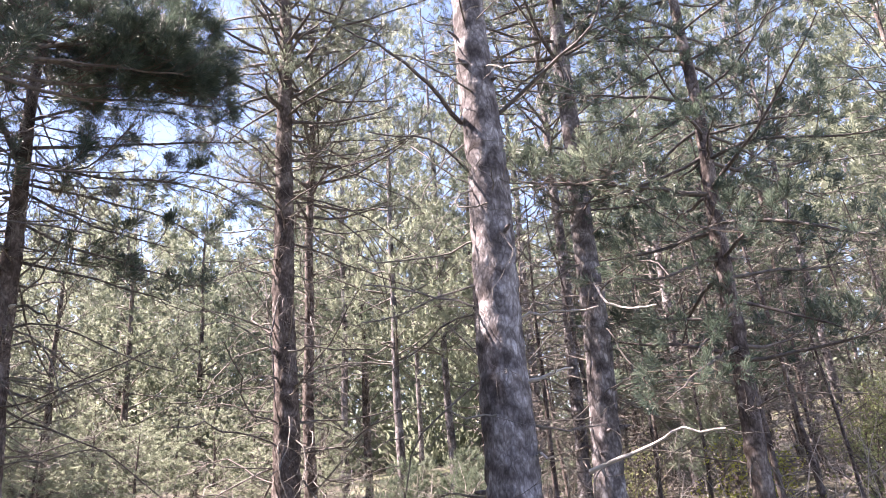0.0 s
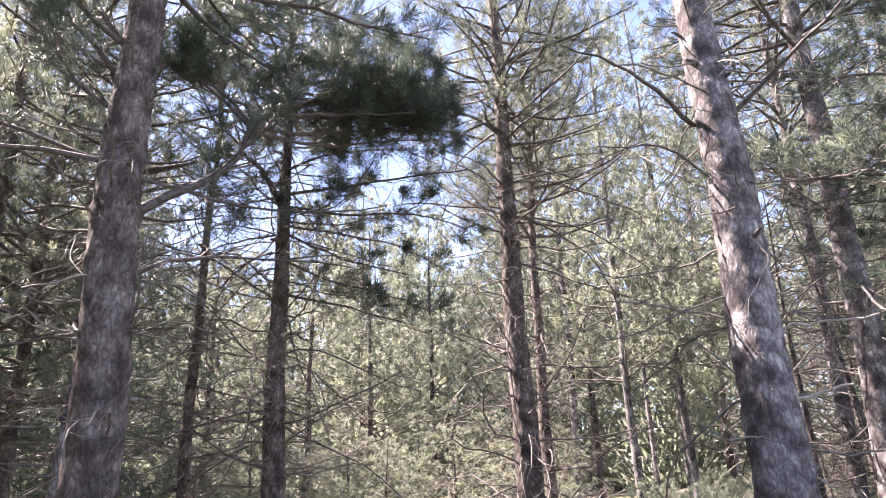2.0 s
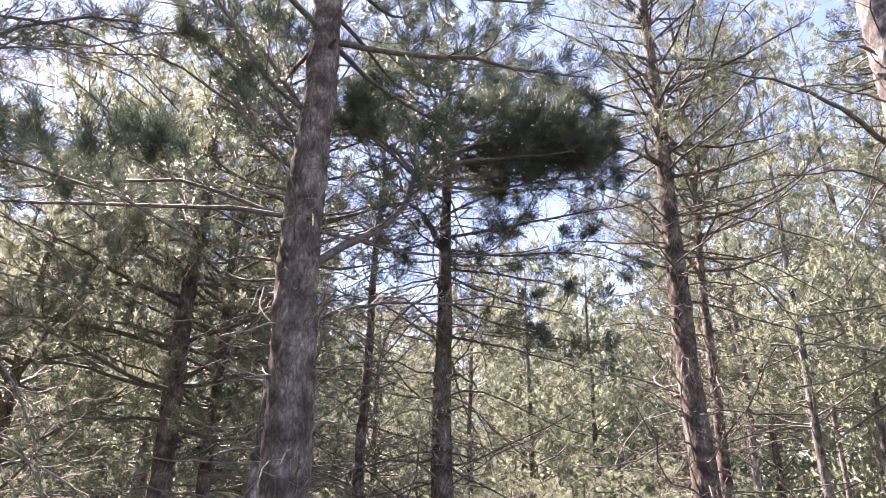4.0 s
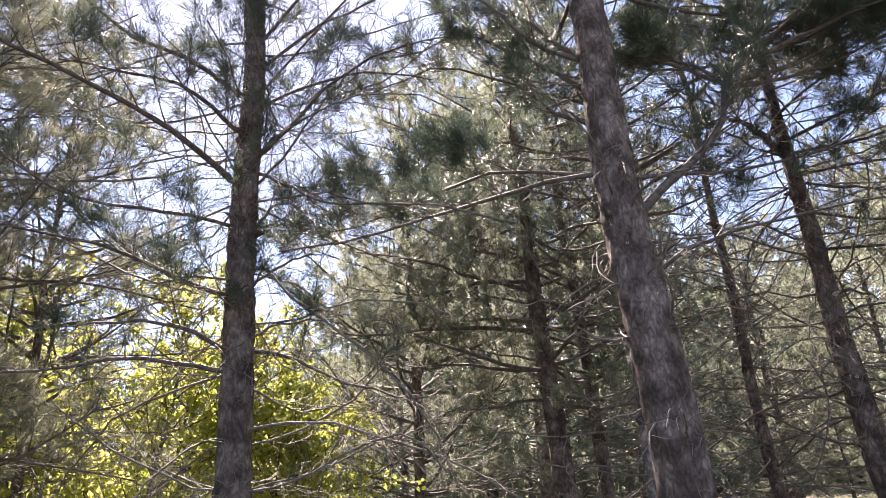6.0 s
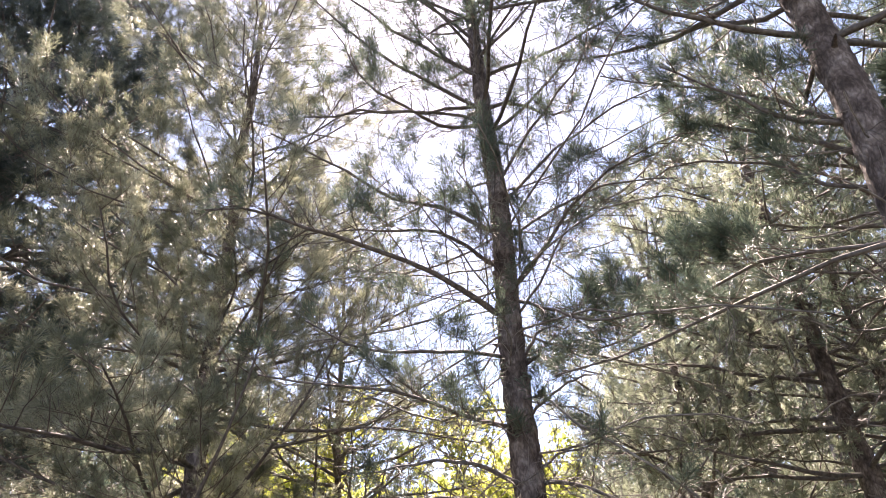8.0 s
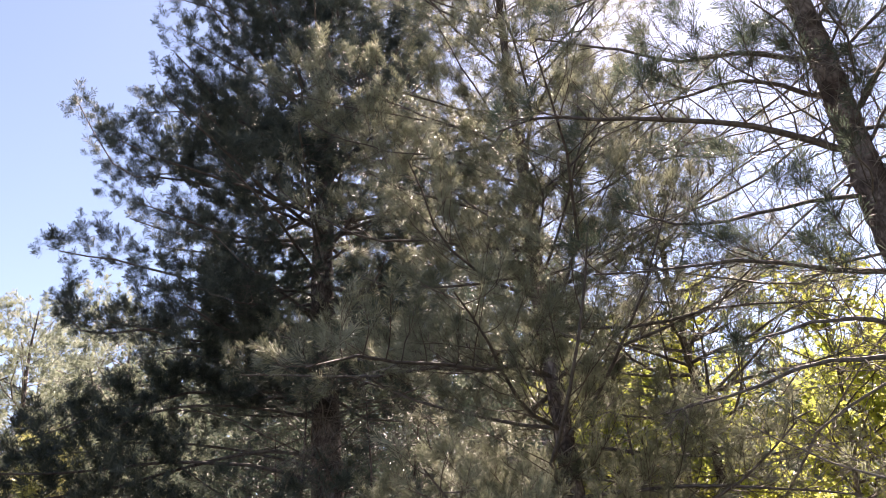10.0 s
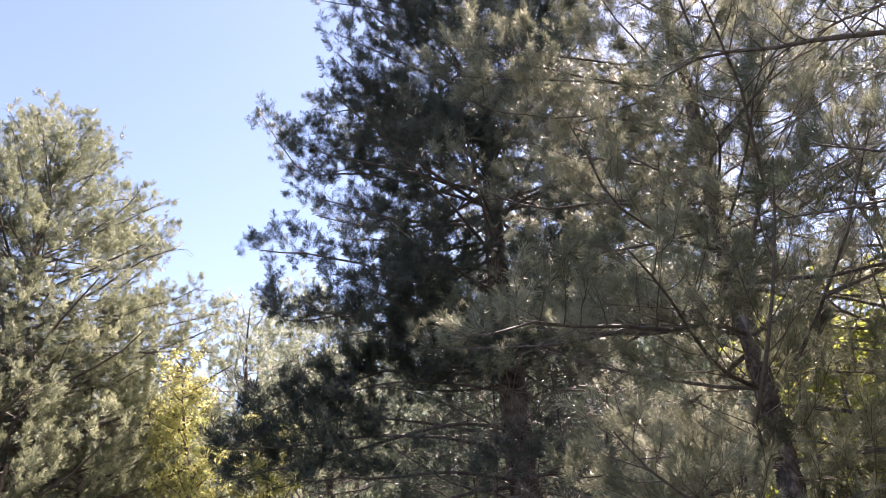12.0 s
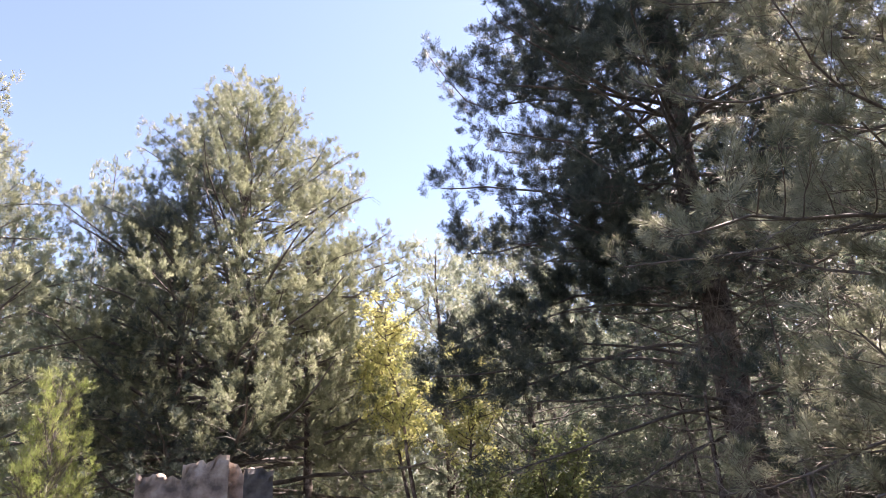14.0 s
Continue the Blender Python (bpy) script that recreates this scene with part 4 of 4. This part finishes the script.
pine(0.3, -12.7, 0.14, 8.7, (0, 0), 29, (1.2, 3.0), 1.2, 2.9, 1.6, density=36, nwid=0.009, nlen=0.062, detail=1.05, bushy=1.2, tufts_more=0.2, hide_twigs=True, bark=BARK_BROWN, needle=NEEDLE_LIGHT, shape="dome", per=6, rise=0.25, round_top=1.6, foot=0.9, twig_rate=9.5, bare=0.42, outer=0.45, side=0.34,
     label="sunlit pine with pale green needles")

# farther pines, built in a few kinds and set out in rows behind the grove
KINDS = []
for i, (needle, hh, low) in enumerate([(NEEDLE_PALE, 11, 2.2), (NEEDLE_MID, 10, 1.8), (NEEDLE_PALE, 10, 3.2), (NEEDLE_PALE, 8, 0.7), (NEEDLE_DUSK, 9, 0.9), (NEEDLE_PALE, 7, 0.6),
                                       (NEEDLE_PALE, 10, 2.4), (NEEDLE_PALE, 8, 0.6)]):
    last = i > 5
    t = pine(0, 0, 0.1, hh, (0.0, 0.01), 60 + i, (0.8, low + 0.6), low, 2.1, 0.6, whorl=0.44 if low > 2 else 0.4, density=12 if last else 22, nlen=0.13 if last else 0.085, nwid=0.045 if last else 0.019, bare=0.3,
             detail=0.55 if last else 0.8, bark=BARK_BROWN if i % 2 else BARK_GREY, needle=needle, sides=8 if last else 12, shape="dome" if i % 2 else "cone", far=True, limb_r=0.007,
             label="pine of the wood behind the grove", group="pines of the wood")
    KINDS.append((t, hh))


def top_limit(yaw):
    """How high the wood rises over the eye level, in degrees, along the horizon."""
    table = [(-180, 26), (-120, 30), (-60, 38), (-5, 41), (6, 40), (14, 31), (20, 26), (27, 25), (42, 19), (46, 37), (58, 37), (64, 34), (69, 16), (90, 16), (92, 17), (98, 31), (122, 31), (130, 24), (141, 22), (150, 19), (180, 26)]
    return float(np.interp(yaw, [t[0] for t in table], [t[1] for t in table]))


rng = np.random.default_rng(5)
spots = []
for d0, gap in ((13.0, 3.6), (17, 3.4), (21.5, 3.2), (28, 3.6), (36, 4.4)):
    n = int(2 * math.pi * d0 / gap)
    for i in range(n):
        yaw = -180 + 360 * (i + rng.uniform(0.1, 0.9)) / n
        d = d0 * rng.uniform(0.9, 1.12)
        jit = rng.uniform(0.75, 1.05)
        if yaw < -168:
            yaw += 360
        if -48 < yaw < 192 and not (yaw > 136 and d < 16) and not (-6 < yaw < 42 and d < 19):
            spots.append((yaw, d, jit))
used = set()
for i, (yaw, d, jit) in enumerate(spots):
    x, y = -d * math.sin(radians(yaw)), d * math.cos(radians(yaw))
    g = ground_z(x, y)
    top = 1.6 + d * math.tan(radians(top_limit(min(yaw, 180)))) * jit
    need = min(top - g, 15)
    if need < 2.2:
        continue
    k = int(rng.integers(0, 3)) + (3 if yaw > 15 or rng.random() < (0.75 if yaw > -8 else 0.35) else 0)
    # dark-needled kind chosen here, in place of shade beneath the canopy
    if 92 < yaw < 130 and d < 25:
        k = 4 if rng.random() < 0.9 else 1
    if d > 25:
        k = 6 if yaw < 15 else 7
    t, hh = KINDS[k]
    s = need / hh
    m = pose(x, y, g, 0, 0, rng.uniform(0, 360))
    if k in used:
        ob = copy_thing(t, m)
    else:
        ob = t
        used.add(k)
        ob.matrix_basis = m
    w = min(1.3, max(0.8, s * 1.15))
    ob.scale = (w, w, s)


for k, (t, hh) in enumerate(KINDS):
    if k not in used:
        a = radians(-60 - 9 * k)
        t.matrix_basis = pose(-22 * math.sin(a), 22 * math.cos(a), ground_z(-22 * math.sin(a), 22 * math.cos(a)))

# low young pines in the sunlit opening
for yaw, d, hh0 in ((9, 16.0, 2.6), (12, 14.0, 2.2), (14.5, 17.5, 3.2), (17, 15.0, 2.6), (20, 17.0, 3.1), (22.5, 14.5, 2.3), (25.5, 16.5, 2.9), (29, 15.0, 2.4), (33, 17.0, 2.8), (37, 15.5, 2.4)):
    t, hh = KINDS[3 if d > 16 else 5]
    x, y = -d * math.sin(radians(yaw)), d * math.cos(radians(yaw))
    ob = copy_thing(t, pose(x, y, ground_z(x, y) - 0.1, 0, 0, 47 * yaw))
    tagged(ob, "low young pine in the sunlit opening", "tree", "young pines")
    ob.scale = (0.55, 0.55, hh0 / hh)

# single pines that stand out over the wood
for x, y, top, k in ((-0.9, 16.5, 15.5, 0), (-2.5, 18.8, 17.0, 2), (0.3, 18.0, 16.5, 0), (-4.2, 19.6, 13.5, 1), (-4.4, -24.0, 14.6, 3), (-16.3, -20.8, 11.9, 5), (-1.5, -19.0, 10.5, 4), (-10.5, -17.5, 6.5, 3), (-13.5, -9.5, 6.0, 5)):
    t, hh = KINDS[k]
    s = (top - ground_z(x, y)) / hh
    ob = copy_thing(t, pose(x, y, ground_z(x, y), 0, 0, 40 * x))
    ob.scale = (1.1, 1.1, s)

# dark low undergrowth between the trunks
low = pine(4.6, 11.6, 0.03, 2.0, (0.0, 0.0), 95, (0.2, 0.4), 0.2, 0.9, 0.4, whorl=0.2, per=5, density=30, nwid=0.012, nlen=0.09, detail=0.9, bushy=1.1, sides=8, bark=BARK_BROWN, needle=NEEDLE_MID, limb_r=0.005, far=True, bare=0.15, tilt=0.35,
           label="low shaded pine sapling between the trunks", group="pine saplings")
rng = np.random.default_rng(14)
for i in range(11):
    yaw, d = rng.uniform(-22, 3), rng.uniform(11, 17)
    x, y = -d * math.sin(radians(yaw)), d * math.cos(radians(yaw))
    ob = copy_thing(low, pose(x, y, ground_z(x, y) - 0.05, rng.normal(0, 5), rng.normal(0, 5), rng.uniform(0, 360)))
    s = rng.uniform(0.45, 0.85)
    ob.scale = (s * 1.15, s * 1.15, s)

# shaded saplings and tangle under the big dark pine and its neighbour
for i in range(20):
    yaw, d = rng.uniform(97, 127), rng.uniform(10.5, 14.5)
    x, y = -d * math.sin(radians(yaw)), d * math.cos(radians(yaw))
    ob = copy_thing(low, pose(x, y, ground_z(x, y) - 0.05, rng.normal(0, 5), rng.normal(0, 5), rng.uniform(0, 360)))
    s = rng.uniform(0.9, 1.5)
    ob.scale = (s * 1.1, s * 1.1, s)

# thin bare poles crowded under the tall trees
pole = pine(5.2, 13.5, 0.045, 5.6, (0.01, 0.02), 90, (0.5, 5.2), 5.4, 0.3, 1.3, whorl=0.28, per=3, detail=0.42, sides=8, bark=BARK_BROWN, density=8, limb_r=0.006, far=True, far_twigs=True,
            label="thin dead pine pole with bare side twigs", group="dead poles")
rng = np.random.default_rng(8)
for i in range(64):
    yaw, d = rng.uniform(-40, -7), rng.uniform(9.5, 21)
    x, y = -d * math.sin(radians(yaw)), d * math.cos(radians(yaw))
    ob = copy_thing(pole, pose(x, y, ground_z(x, y), rng.normal(0, 3), rng.normal(0, 3), rng.uniform(0, 360)))
    s = rng.uniform(0.6, 1.1)
    ob.scale = (s * rng.uniform(0.9, 1.3), s * 1.1, s)
for i in range(16):
    yaw, d = rng.uniform(92, 132), rng.uniform(7.5, 13)
    x, y = -d * math.sin(radians(yaw)), d * math.cos(radians(yaw))
    ob = copy_thing(pole, pose(x, y, ground_z(x, y), rng.normal(0, 4), rng.normal(0, 4), rng.uniform(0, 360)))
    s = rng.uniform(0.5, 0.8)
    ob.scale = (s * 1.3, s * 1.3, s)


def far_woods():
    """The closed wood beyond: countless crowns that run together."""
    rng = np.random.default_rng(77)
    b = Buf()
    for i in range(380):
        yaw = rng.uniform(-50, 180)
        d = rng.uniform(40, 56)
        x, y = -d * math.sin(radians(yaw)), d * math.cos(radians(yaw))
        g = ground_z(x, y)
        hh = max(5.5, min(1.6 + d * math.tan(radians(top_limit(min(yaw, 180)) * 0.72)) * rng.uniform(0.75, 1.1) - g, 15))
        n = 1150
        u = rng.random(n) ** 1.7
        rad = (2.6 * (1 - u) ** 0.8 + 0.15) * rng.uniform(0.6, 1.1, n)
        a = rng.uniform(0, 6.283, n)
        p = np.stack([x + rad * np.cos(a), y + rad * np.sin(a), g + 0.2 + hh * u], 1)
        out = unit(np.stack([np.cos(a), np.sin(a), rng.uniform(0.2, 1.6, n)], 1) + rng.normal(0, 0.4, (n, 3)))
        w = unit(np.cross(out, rng.normal(0, 1, (n, 3)))) * 0.11
        b.add(np.stack([p + w, p + out * 0.5, p - w], 1).reshape(-1, 3), None, np.arange(n * 3).reshape(-1, 3))
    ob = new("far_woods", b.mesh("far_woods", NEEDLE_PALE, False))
    tagged(ob, "distant pine wood with crowns running together", "woods", kind="stuff")


far_woods()


# ---- broadleaved trees and bushes ----
def leaf_blades(centres, out, size, rng, per=1):
    """Small pointed leaves, folded along the midrib, scattered round the twig ends."""
    n = len(centres)
    d = unit(out + rng.normal(0, 0.7, (n, 3)))
    w = unit(np.cross(d, rng.normal(0, 1, (n, 3))))
    fold = np.cross(d, w) * 0.18
    ln = size * rng.uniform(0.6, 1.2, (n, 1))
    a, tip = centres, centres + d * ln
    m1 = centres + d * ln * 0.45 + w * ln * 0.36 + fold * ln
    m2 = centres + d * ln * 0.45 - w * ln * 0.36 + fold * ln
    b = Buf()
    V = np.stack([a, m1, tip, m2], 1).reshape(-1, 3)
    i = np.arange(n)[:, None] * 4
    b.add(V, None, np.concatenate([i + np.array([[0, 1, 2]]), i + np.array([[0, 2, 3]])]))
    return b


def broadleaf(name, x, y, h, spread, seed, material, stems=3, leaf=0.08, leaves=26, first=0.25, label="", group="broadleaved trees", category="tree", thick=0.045):
    root = new(name)
    root.location = (x, y, ground_z(x, y))
    tagged(root, label, category, group)
    rng = np.random.default_rng(seed)
    fine = Buf()
    cent, outs = [], []
    for s in range(stems):
        a = 6.283 * s / stems + rng.normal(0, 0.4)
        d = np.array([math.cos(a) * 0.22, math.sin(a) * 0.22, 1.0])
        line = bend((0.06 * math.cos(a), 0.06 * math.sin(a), -0.1), d, h * rng.uniform(0.8, 1.0), 9, rng, 0.2, 0.09)
        b = Buf()
        tubes(b, line[None], np.linspace(thick, thick * 0.15, 9)[None], 8)
        part("stem" if stems > 1 else "trunk", b.mesh("stem", BARK_BROWN), root)
        count = int(h * 7)
        for i in range(count):
            u = first + (1 - first) * (i + rng.random()) / count
            f = u * 8
            k = min(int(f), 7)
            p = line[k] + (line[k + 1] - line[k]) * (f - k)
            ang = rng.uniform(0, 6.283)
            l2 = spread * (1.1 - 0.75 * u) * rng.uniform(0.5, 1.1)
            br = bend(p, (math.cos(ang), math.sin(ang), rng.uniform(0.1, 0.8)), l2, 6, rng, 0.3, 0.14)
            tubes(fine, br[None], np.linspace(thick * 0.3, 0.003, 6)[None], 4)
            for j in range(int(4 + l2 * 6)):
                g = rng.uniform(1.2, 5)
                c = min(int(g), 4)
                q = br[c] + (br[c + 1] - br[c]) * (g - c)
                tw = bend(q, rng.normal(0, 1, 3) + np.array([0, 0, 0.3]), rng.uniform(0.1, 0.35), 4, rng, 0.1, 0.2)
                tubes(fine, tw[None], np.array([[0.004, 0.003, 0.0025, 0.0015]]), 3)
                sel = rng.uniform(0, 1, leaves)
                pos = tw[0] + (tw[-1] - tw[0]) * sel[:, None] + rng.normal(0, 0.035, (leaves, 3))
                cent.append(pos)
                outs.append(np.broadcast_to(unit(tw[-1] - tw[0]), pos.shape))
    tagged(part("brushwood", fine.mesh("brushwood", LIVE_WOOD), root, "thin brown twigs"), kind="stuff")
    b = leaf_blades(np.concatenate(cent), np.concatenate(outs), leaf, rng)
    tagged(part("crown", b.mesh("crown", material, False), root, "small leaves with light shining through"), kind="stuff")
    return root


broadleaf("broadleaf_tree", -9.2, 3.0, 4.7, 2.3, 301, LEAF_YELLOW, 3, 0.09, 10, label="young tree in yellow-green autumn leaf, lit from behind")
broadleaf("broadleaf_tree", -9.6, 0.9, 4.9, 2.6, 302, LEAF_YELLOW, 3, 0.09, 10, label="young tree in bright yellow-green leaf, lit from behind")
broadleaf("broadleaf_tree", -9.9, -0.9, 4.7, 2.2, 303, LEAF_YELLOW, 3, 0.09, 10, label="small tree with thin stems and yellow leaves")
broadleaf("broadleaf_tree", -6.95, -9.3, 4.9, 1.25, 304, LEAF_PALE, 3, 0.055, 22, first=0.5, label="slim sunlit tree with pale yellow leaves")
broadleaf("bush", -8.6, -8.4, 2.7, 1.0, 305, LEAF_GREEN, 4, 0.08, 10, first=0.15, label="leafy pale green bush beyond the big dark pine", category="bush", group="bushes", thick=0.02)
broadleaf("bush", -7.5, -8.7, 2.3, 0.95, 306, LEAF_GREEN, 4, 0.08, 10, first=0.15, label="low green bush with sunlit leaf tips", category="bush", group="bushes", thick=0.02)
for x, y, hh, mat, seed in ((5.9, 9.6, 1.5, LEAF_GREEN, 307), (4.3, 9.6, 1.2, LEAF_YELLOW, 308), (7.0, 11.0, 1.6, LEAF_GREEN, 309), (3.0, 11.5, 1.1, LEAF_GREEN, 310)):
    broadleaf("bush", x, y, hh, 0.9, seed, mat, 5, 0.045, 7, first=0.1, label="low sprawling yellow-green bush on the forest floor", category="bush", group="bushes", thick=0.012)


def dry_brush():
    """Fallen twigs and dry stalks that lie tangled on the forest floor."""
    rng = np.random.default_rng(21)
    lines = []
    for i in range(4200):
        yaw, d = rng.uniform(-48, 30), rng.uniform(7.5, 24)
        x, y = -d * math.sin(radians(yaw)), d * math.cos(radians(yaw))
        v = rng.normal(0, 1, 3)
        v[2] = abs(v[2]) * 0.9 + 0.1
        lines.append(bend((x, y, ground_z(x, y) - 0.12), v, rng.uniform(0.5, 1.9), 5, rng, -0.3, 0.3))
    b = Buf()
    tubes(b, np.array(lines), np.broadcast_to(np.linspace(0.009, 0.003, 5), (len(lines), 5)), 3)
    tagged(new("dry_brush", b.mesh("dry_brush", SUNLIT_TWIGS)), "tangle of dry fallen twigs on the forest floor", "brushwood", kind="stuff")


dry_brush()

# young pine in the open
pine(-1.62, -9.3, 0.03, 2.95, (0.01, 0.0), 41, (0.3, 0.5), 0.3, 0.68, 0.3, whorl=0.2, per=5, density=40, nwid=0.005, nlen=0.048, detail=1.1, bushy=1.4, tilt=0.6, rise=0.4, lift_up=0.8, side=0.3, sides=20, rough=0.3, outer=0.4,
     needle=NEEDLE_YOUNG, limb_r=0.004, bare=0.1, label="young pine with bright yellow-green upright shoots", group="young pines")


# ---- ruined wall ----
def ruin_material():
    m, n, k = node_material("weathered_plaster")
    tc = n.new("ShaderNodeTexCoord")
    a = n.new("ShaderNodeTexNoise")
    a.inputs["Scale"].default_value, a.inputs["Detail"].default_value = 4, 8
    k.new(tc.outputs["Object"], a.inputs["Vector"])
    r = ramp(n, [(0.34, (0.13, 0.105, 0.092)), (0.5, (0.36, 0.29, 0.25)), (0.64, (0.55, 0.48, 0.42))])
    k.new(a.outputs["Fac"], r.inputs[0])
    b = n["Principled BSDF"]
    k.new(r.outputs[0], b.inputs["Base Color"])
    b.inputs["Roughness"].default_value = 0.9
    f = n.new("ShaderNodeTexNoise")
    f.inputs["Scale"].default_value, f.inputs["Detail"].default_value = 30, 6
    k.new(tc.outputs["Object"], f.inputs["Vector"])
    bp = n.new("ShaderNodeBump")
    bp.inputs["Strength"].default_value, bp.inputs["Distance"].default_value = 0.5, 0.02
    k.new(f.outputs["Fac"], bp.inputs["Height"])
    k.new(bp.outputs[0], b.inputs["Normal"])
    return m


PLASTER = ruin_material()
RUBBLE = twig_material("pale_rubble", (0.16, 0.135, 0.12), (0.36, 0.31, 0.275), 16)
STONE_DARK = twig_material("dark_weathered_stone", (0.045, 0.042, 0.042), (0.15, 0.14, 0.135), 9)


def broken_slab(width, height, thick, seed, drop, slope=0.0):
    """An upright piece of wall with a ragged, crumbled top edge."""
    bm = bmesh.new()
    nx, nz = max(4, int(width / 0.035)), max(6, int(height / 0.06))
    grid = {}
    for side in (0, 1):
        for i in range(nx + 1):
            x = width * i / nx
            top = height - slope * (1 - i / nx) - 0.4 * drop * (hash3(np.array([int(i / 2.3), seed, 5]), seed)[0]) - drop * abs(noise.noise(Vector((x * 5, seed, side * 0.4)))) - 0.5 * drop * abs(noise.noise(Vector((x * 17, seed + 3, side))))
            for j in range(nz + 1):
                z = top * j / nz
                rough = 0.025 * noise.noise(Vector((x * 6, z * 6, seed + side * 9))) + (0.03 * noise.noise(Vector((x * 20, z * 20, seed))) if j > nz - 2 else 0)
                grid[side, i, j] = bm.verts.new((x + 0.012 * noise.noise(Vector((z * 9, side, seed + i * 0.0))), (thick if side else 0) + rough, z))
    for i in range(nx):
        for j in range(nz):
            bm.faces.new((grid[0, i, j], grid[0, i + 1, j], grid[0, i + 1, j + 1], grid[0, i, j + 1]))
            bm.faces.new((grid[1, i + 1, j], grid[1, i, j], grid[1, i, j + 1], grid[1, i + 1, j + 1]))
        bm.faces.new((grid[0, i, nz], grid[0, i + 1, nz], grid[1, i + 1, nz], grid[1, i, nz]))
    for j in range(nz):
        bm.faces.new((grid[1, 0, j], grid[0, 0, j], grid[0, 0, j + 1], grid[1, 0, j + 1]))
        bm.faces.new((grid[0, nx, j], grid[1, nx, j], grid[1, nx, j + 1], grid[0, nx, j + 1]))
    return bm


def ruined_wall():
    root = new("ruined_wall")
    ax, ay = -2.45, -9.1
    root.matrix_basis = pose(ax, ay, ground_z(ax, ay) - 0.05, 0, 0, 161)
    tagged(root, "broken stub of a pale plastered wall with a crumbled top", "wall")
    base = ground_z(ax, ay) - 0.05
    for nm, x, w, top, th, mat, seed, drop, y, slope in (("wall_piece", 0.0, 0.5, 2.32, 0.3, PLASTER, 1, 0.1, 0.0, -0.05), ("wall_piece", 0.5, 0.52, 2.56, 0.26, PLASTER, 2, 0.08, -0.06, 0.14),
                                                  ("rubble_piece", 1.0, 0.26, 2.4, 0.34, PLASTER, 3, 0.26, 0.04, -0.1), ("pillar_stub", 1.2, 0.34, 2.36, 0.36, STONE_DARK, 4, 0.05, -0.05, 0.0)):
        bm = broken_slab(w, top - base, th, seed, drop, slope)
        bm.normal_update()
        me = bpy.data.meshes.new(nm)
        bm.to_mesh(me)
        bm.free()
        me.materials.append(mat)
        ob = part(nm, me, root, "dark weathered upright stub" if nm == "pillar_stub" else "")
        ob.location = (x, y, 0)
    rng = random.Random(3)
    for i, (x, z, r) in enumerate(((0.12, 2.27, 0.09), (0.25, 2.3, 0.11), (0.37, 2.24, 0.07), (0.95, 2.44, 0.06), (1.04, 2.36, 0.09), (1.12, 2.28, 0.1), (1.02, 2.2, 0.09), (1.3, 2.36, 0.07))):
        bm = bmesh.new()
        bmesh.ops.create_icosphere(bm, subdivisions=2, radius=r * 0.75)
        for v in bm.verts:
            v.co *= 1 + 0.7 * noise.noise(v.co * (5 / (10 * r)) + Vector((i * 7.3, 0, 0))) + rng.uniform(-0.06, 0.06)
            v.co.z *= 0.75
        me = bpy.data.meshes.new("rubble_stone")
        bm.to_mesh(me)
        bm.free()
        me.materials.append(RUBBLE)
        part("rubble_stone", me, root, "pale broken rubble stone").location = (x, 0.1, z - base - 0.02)


ruined_wall()
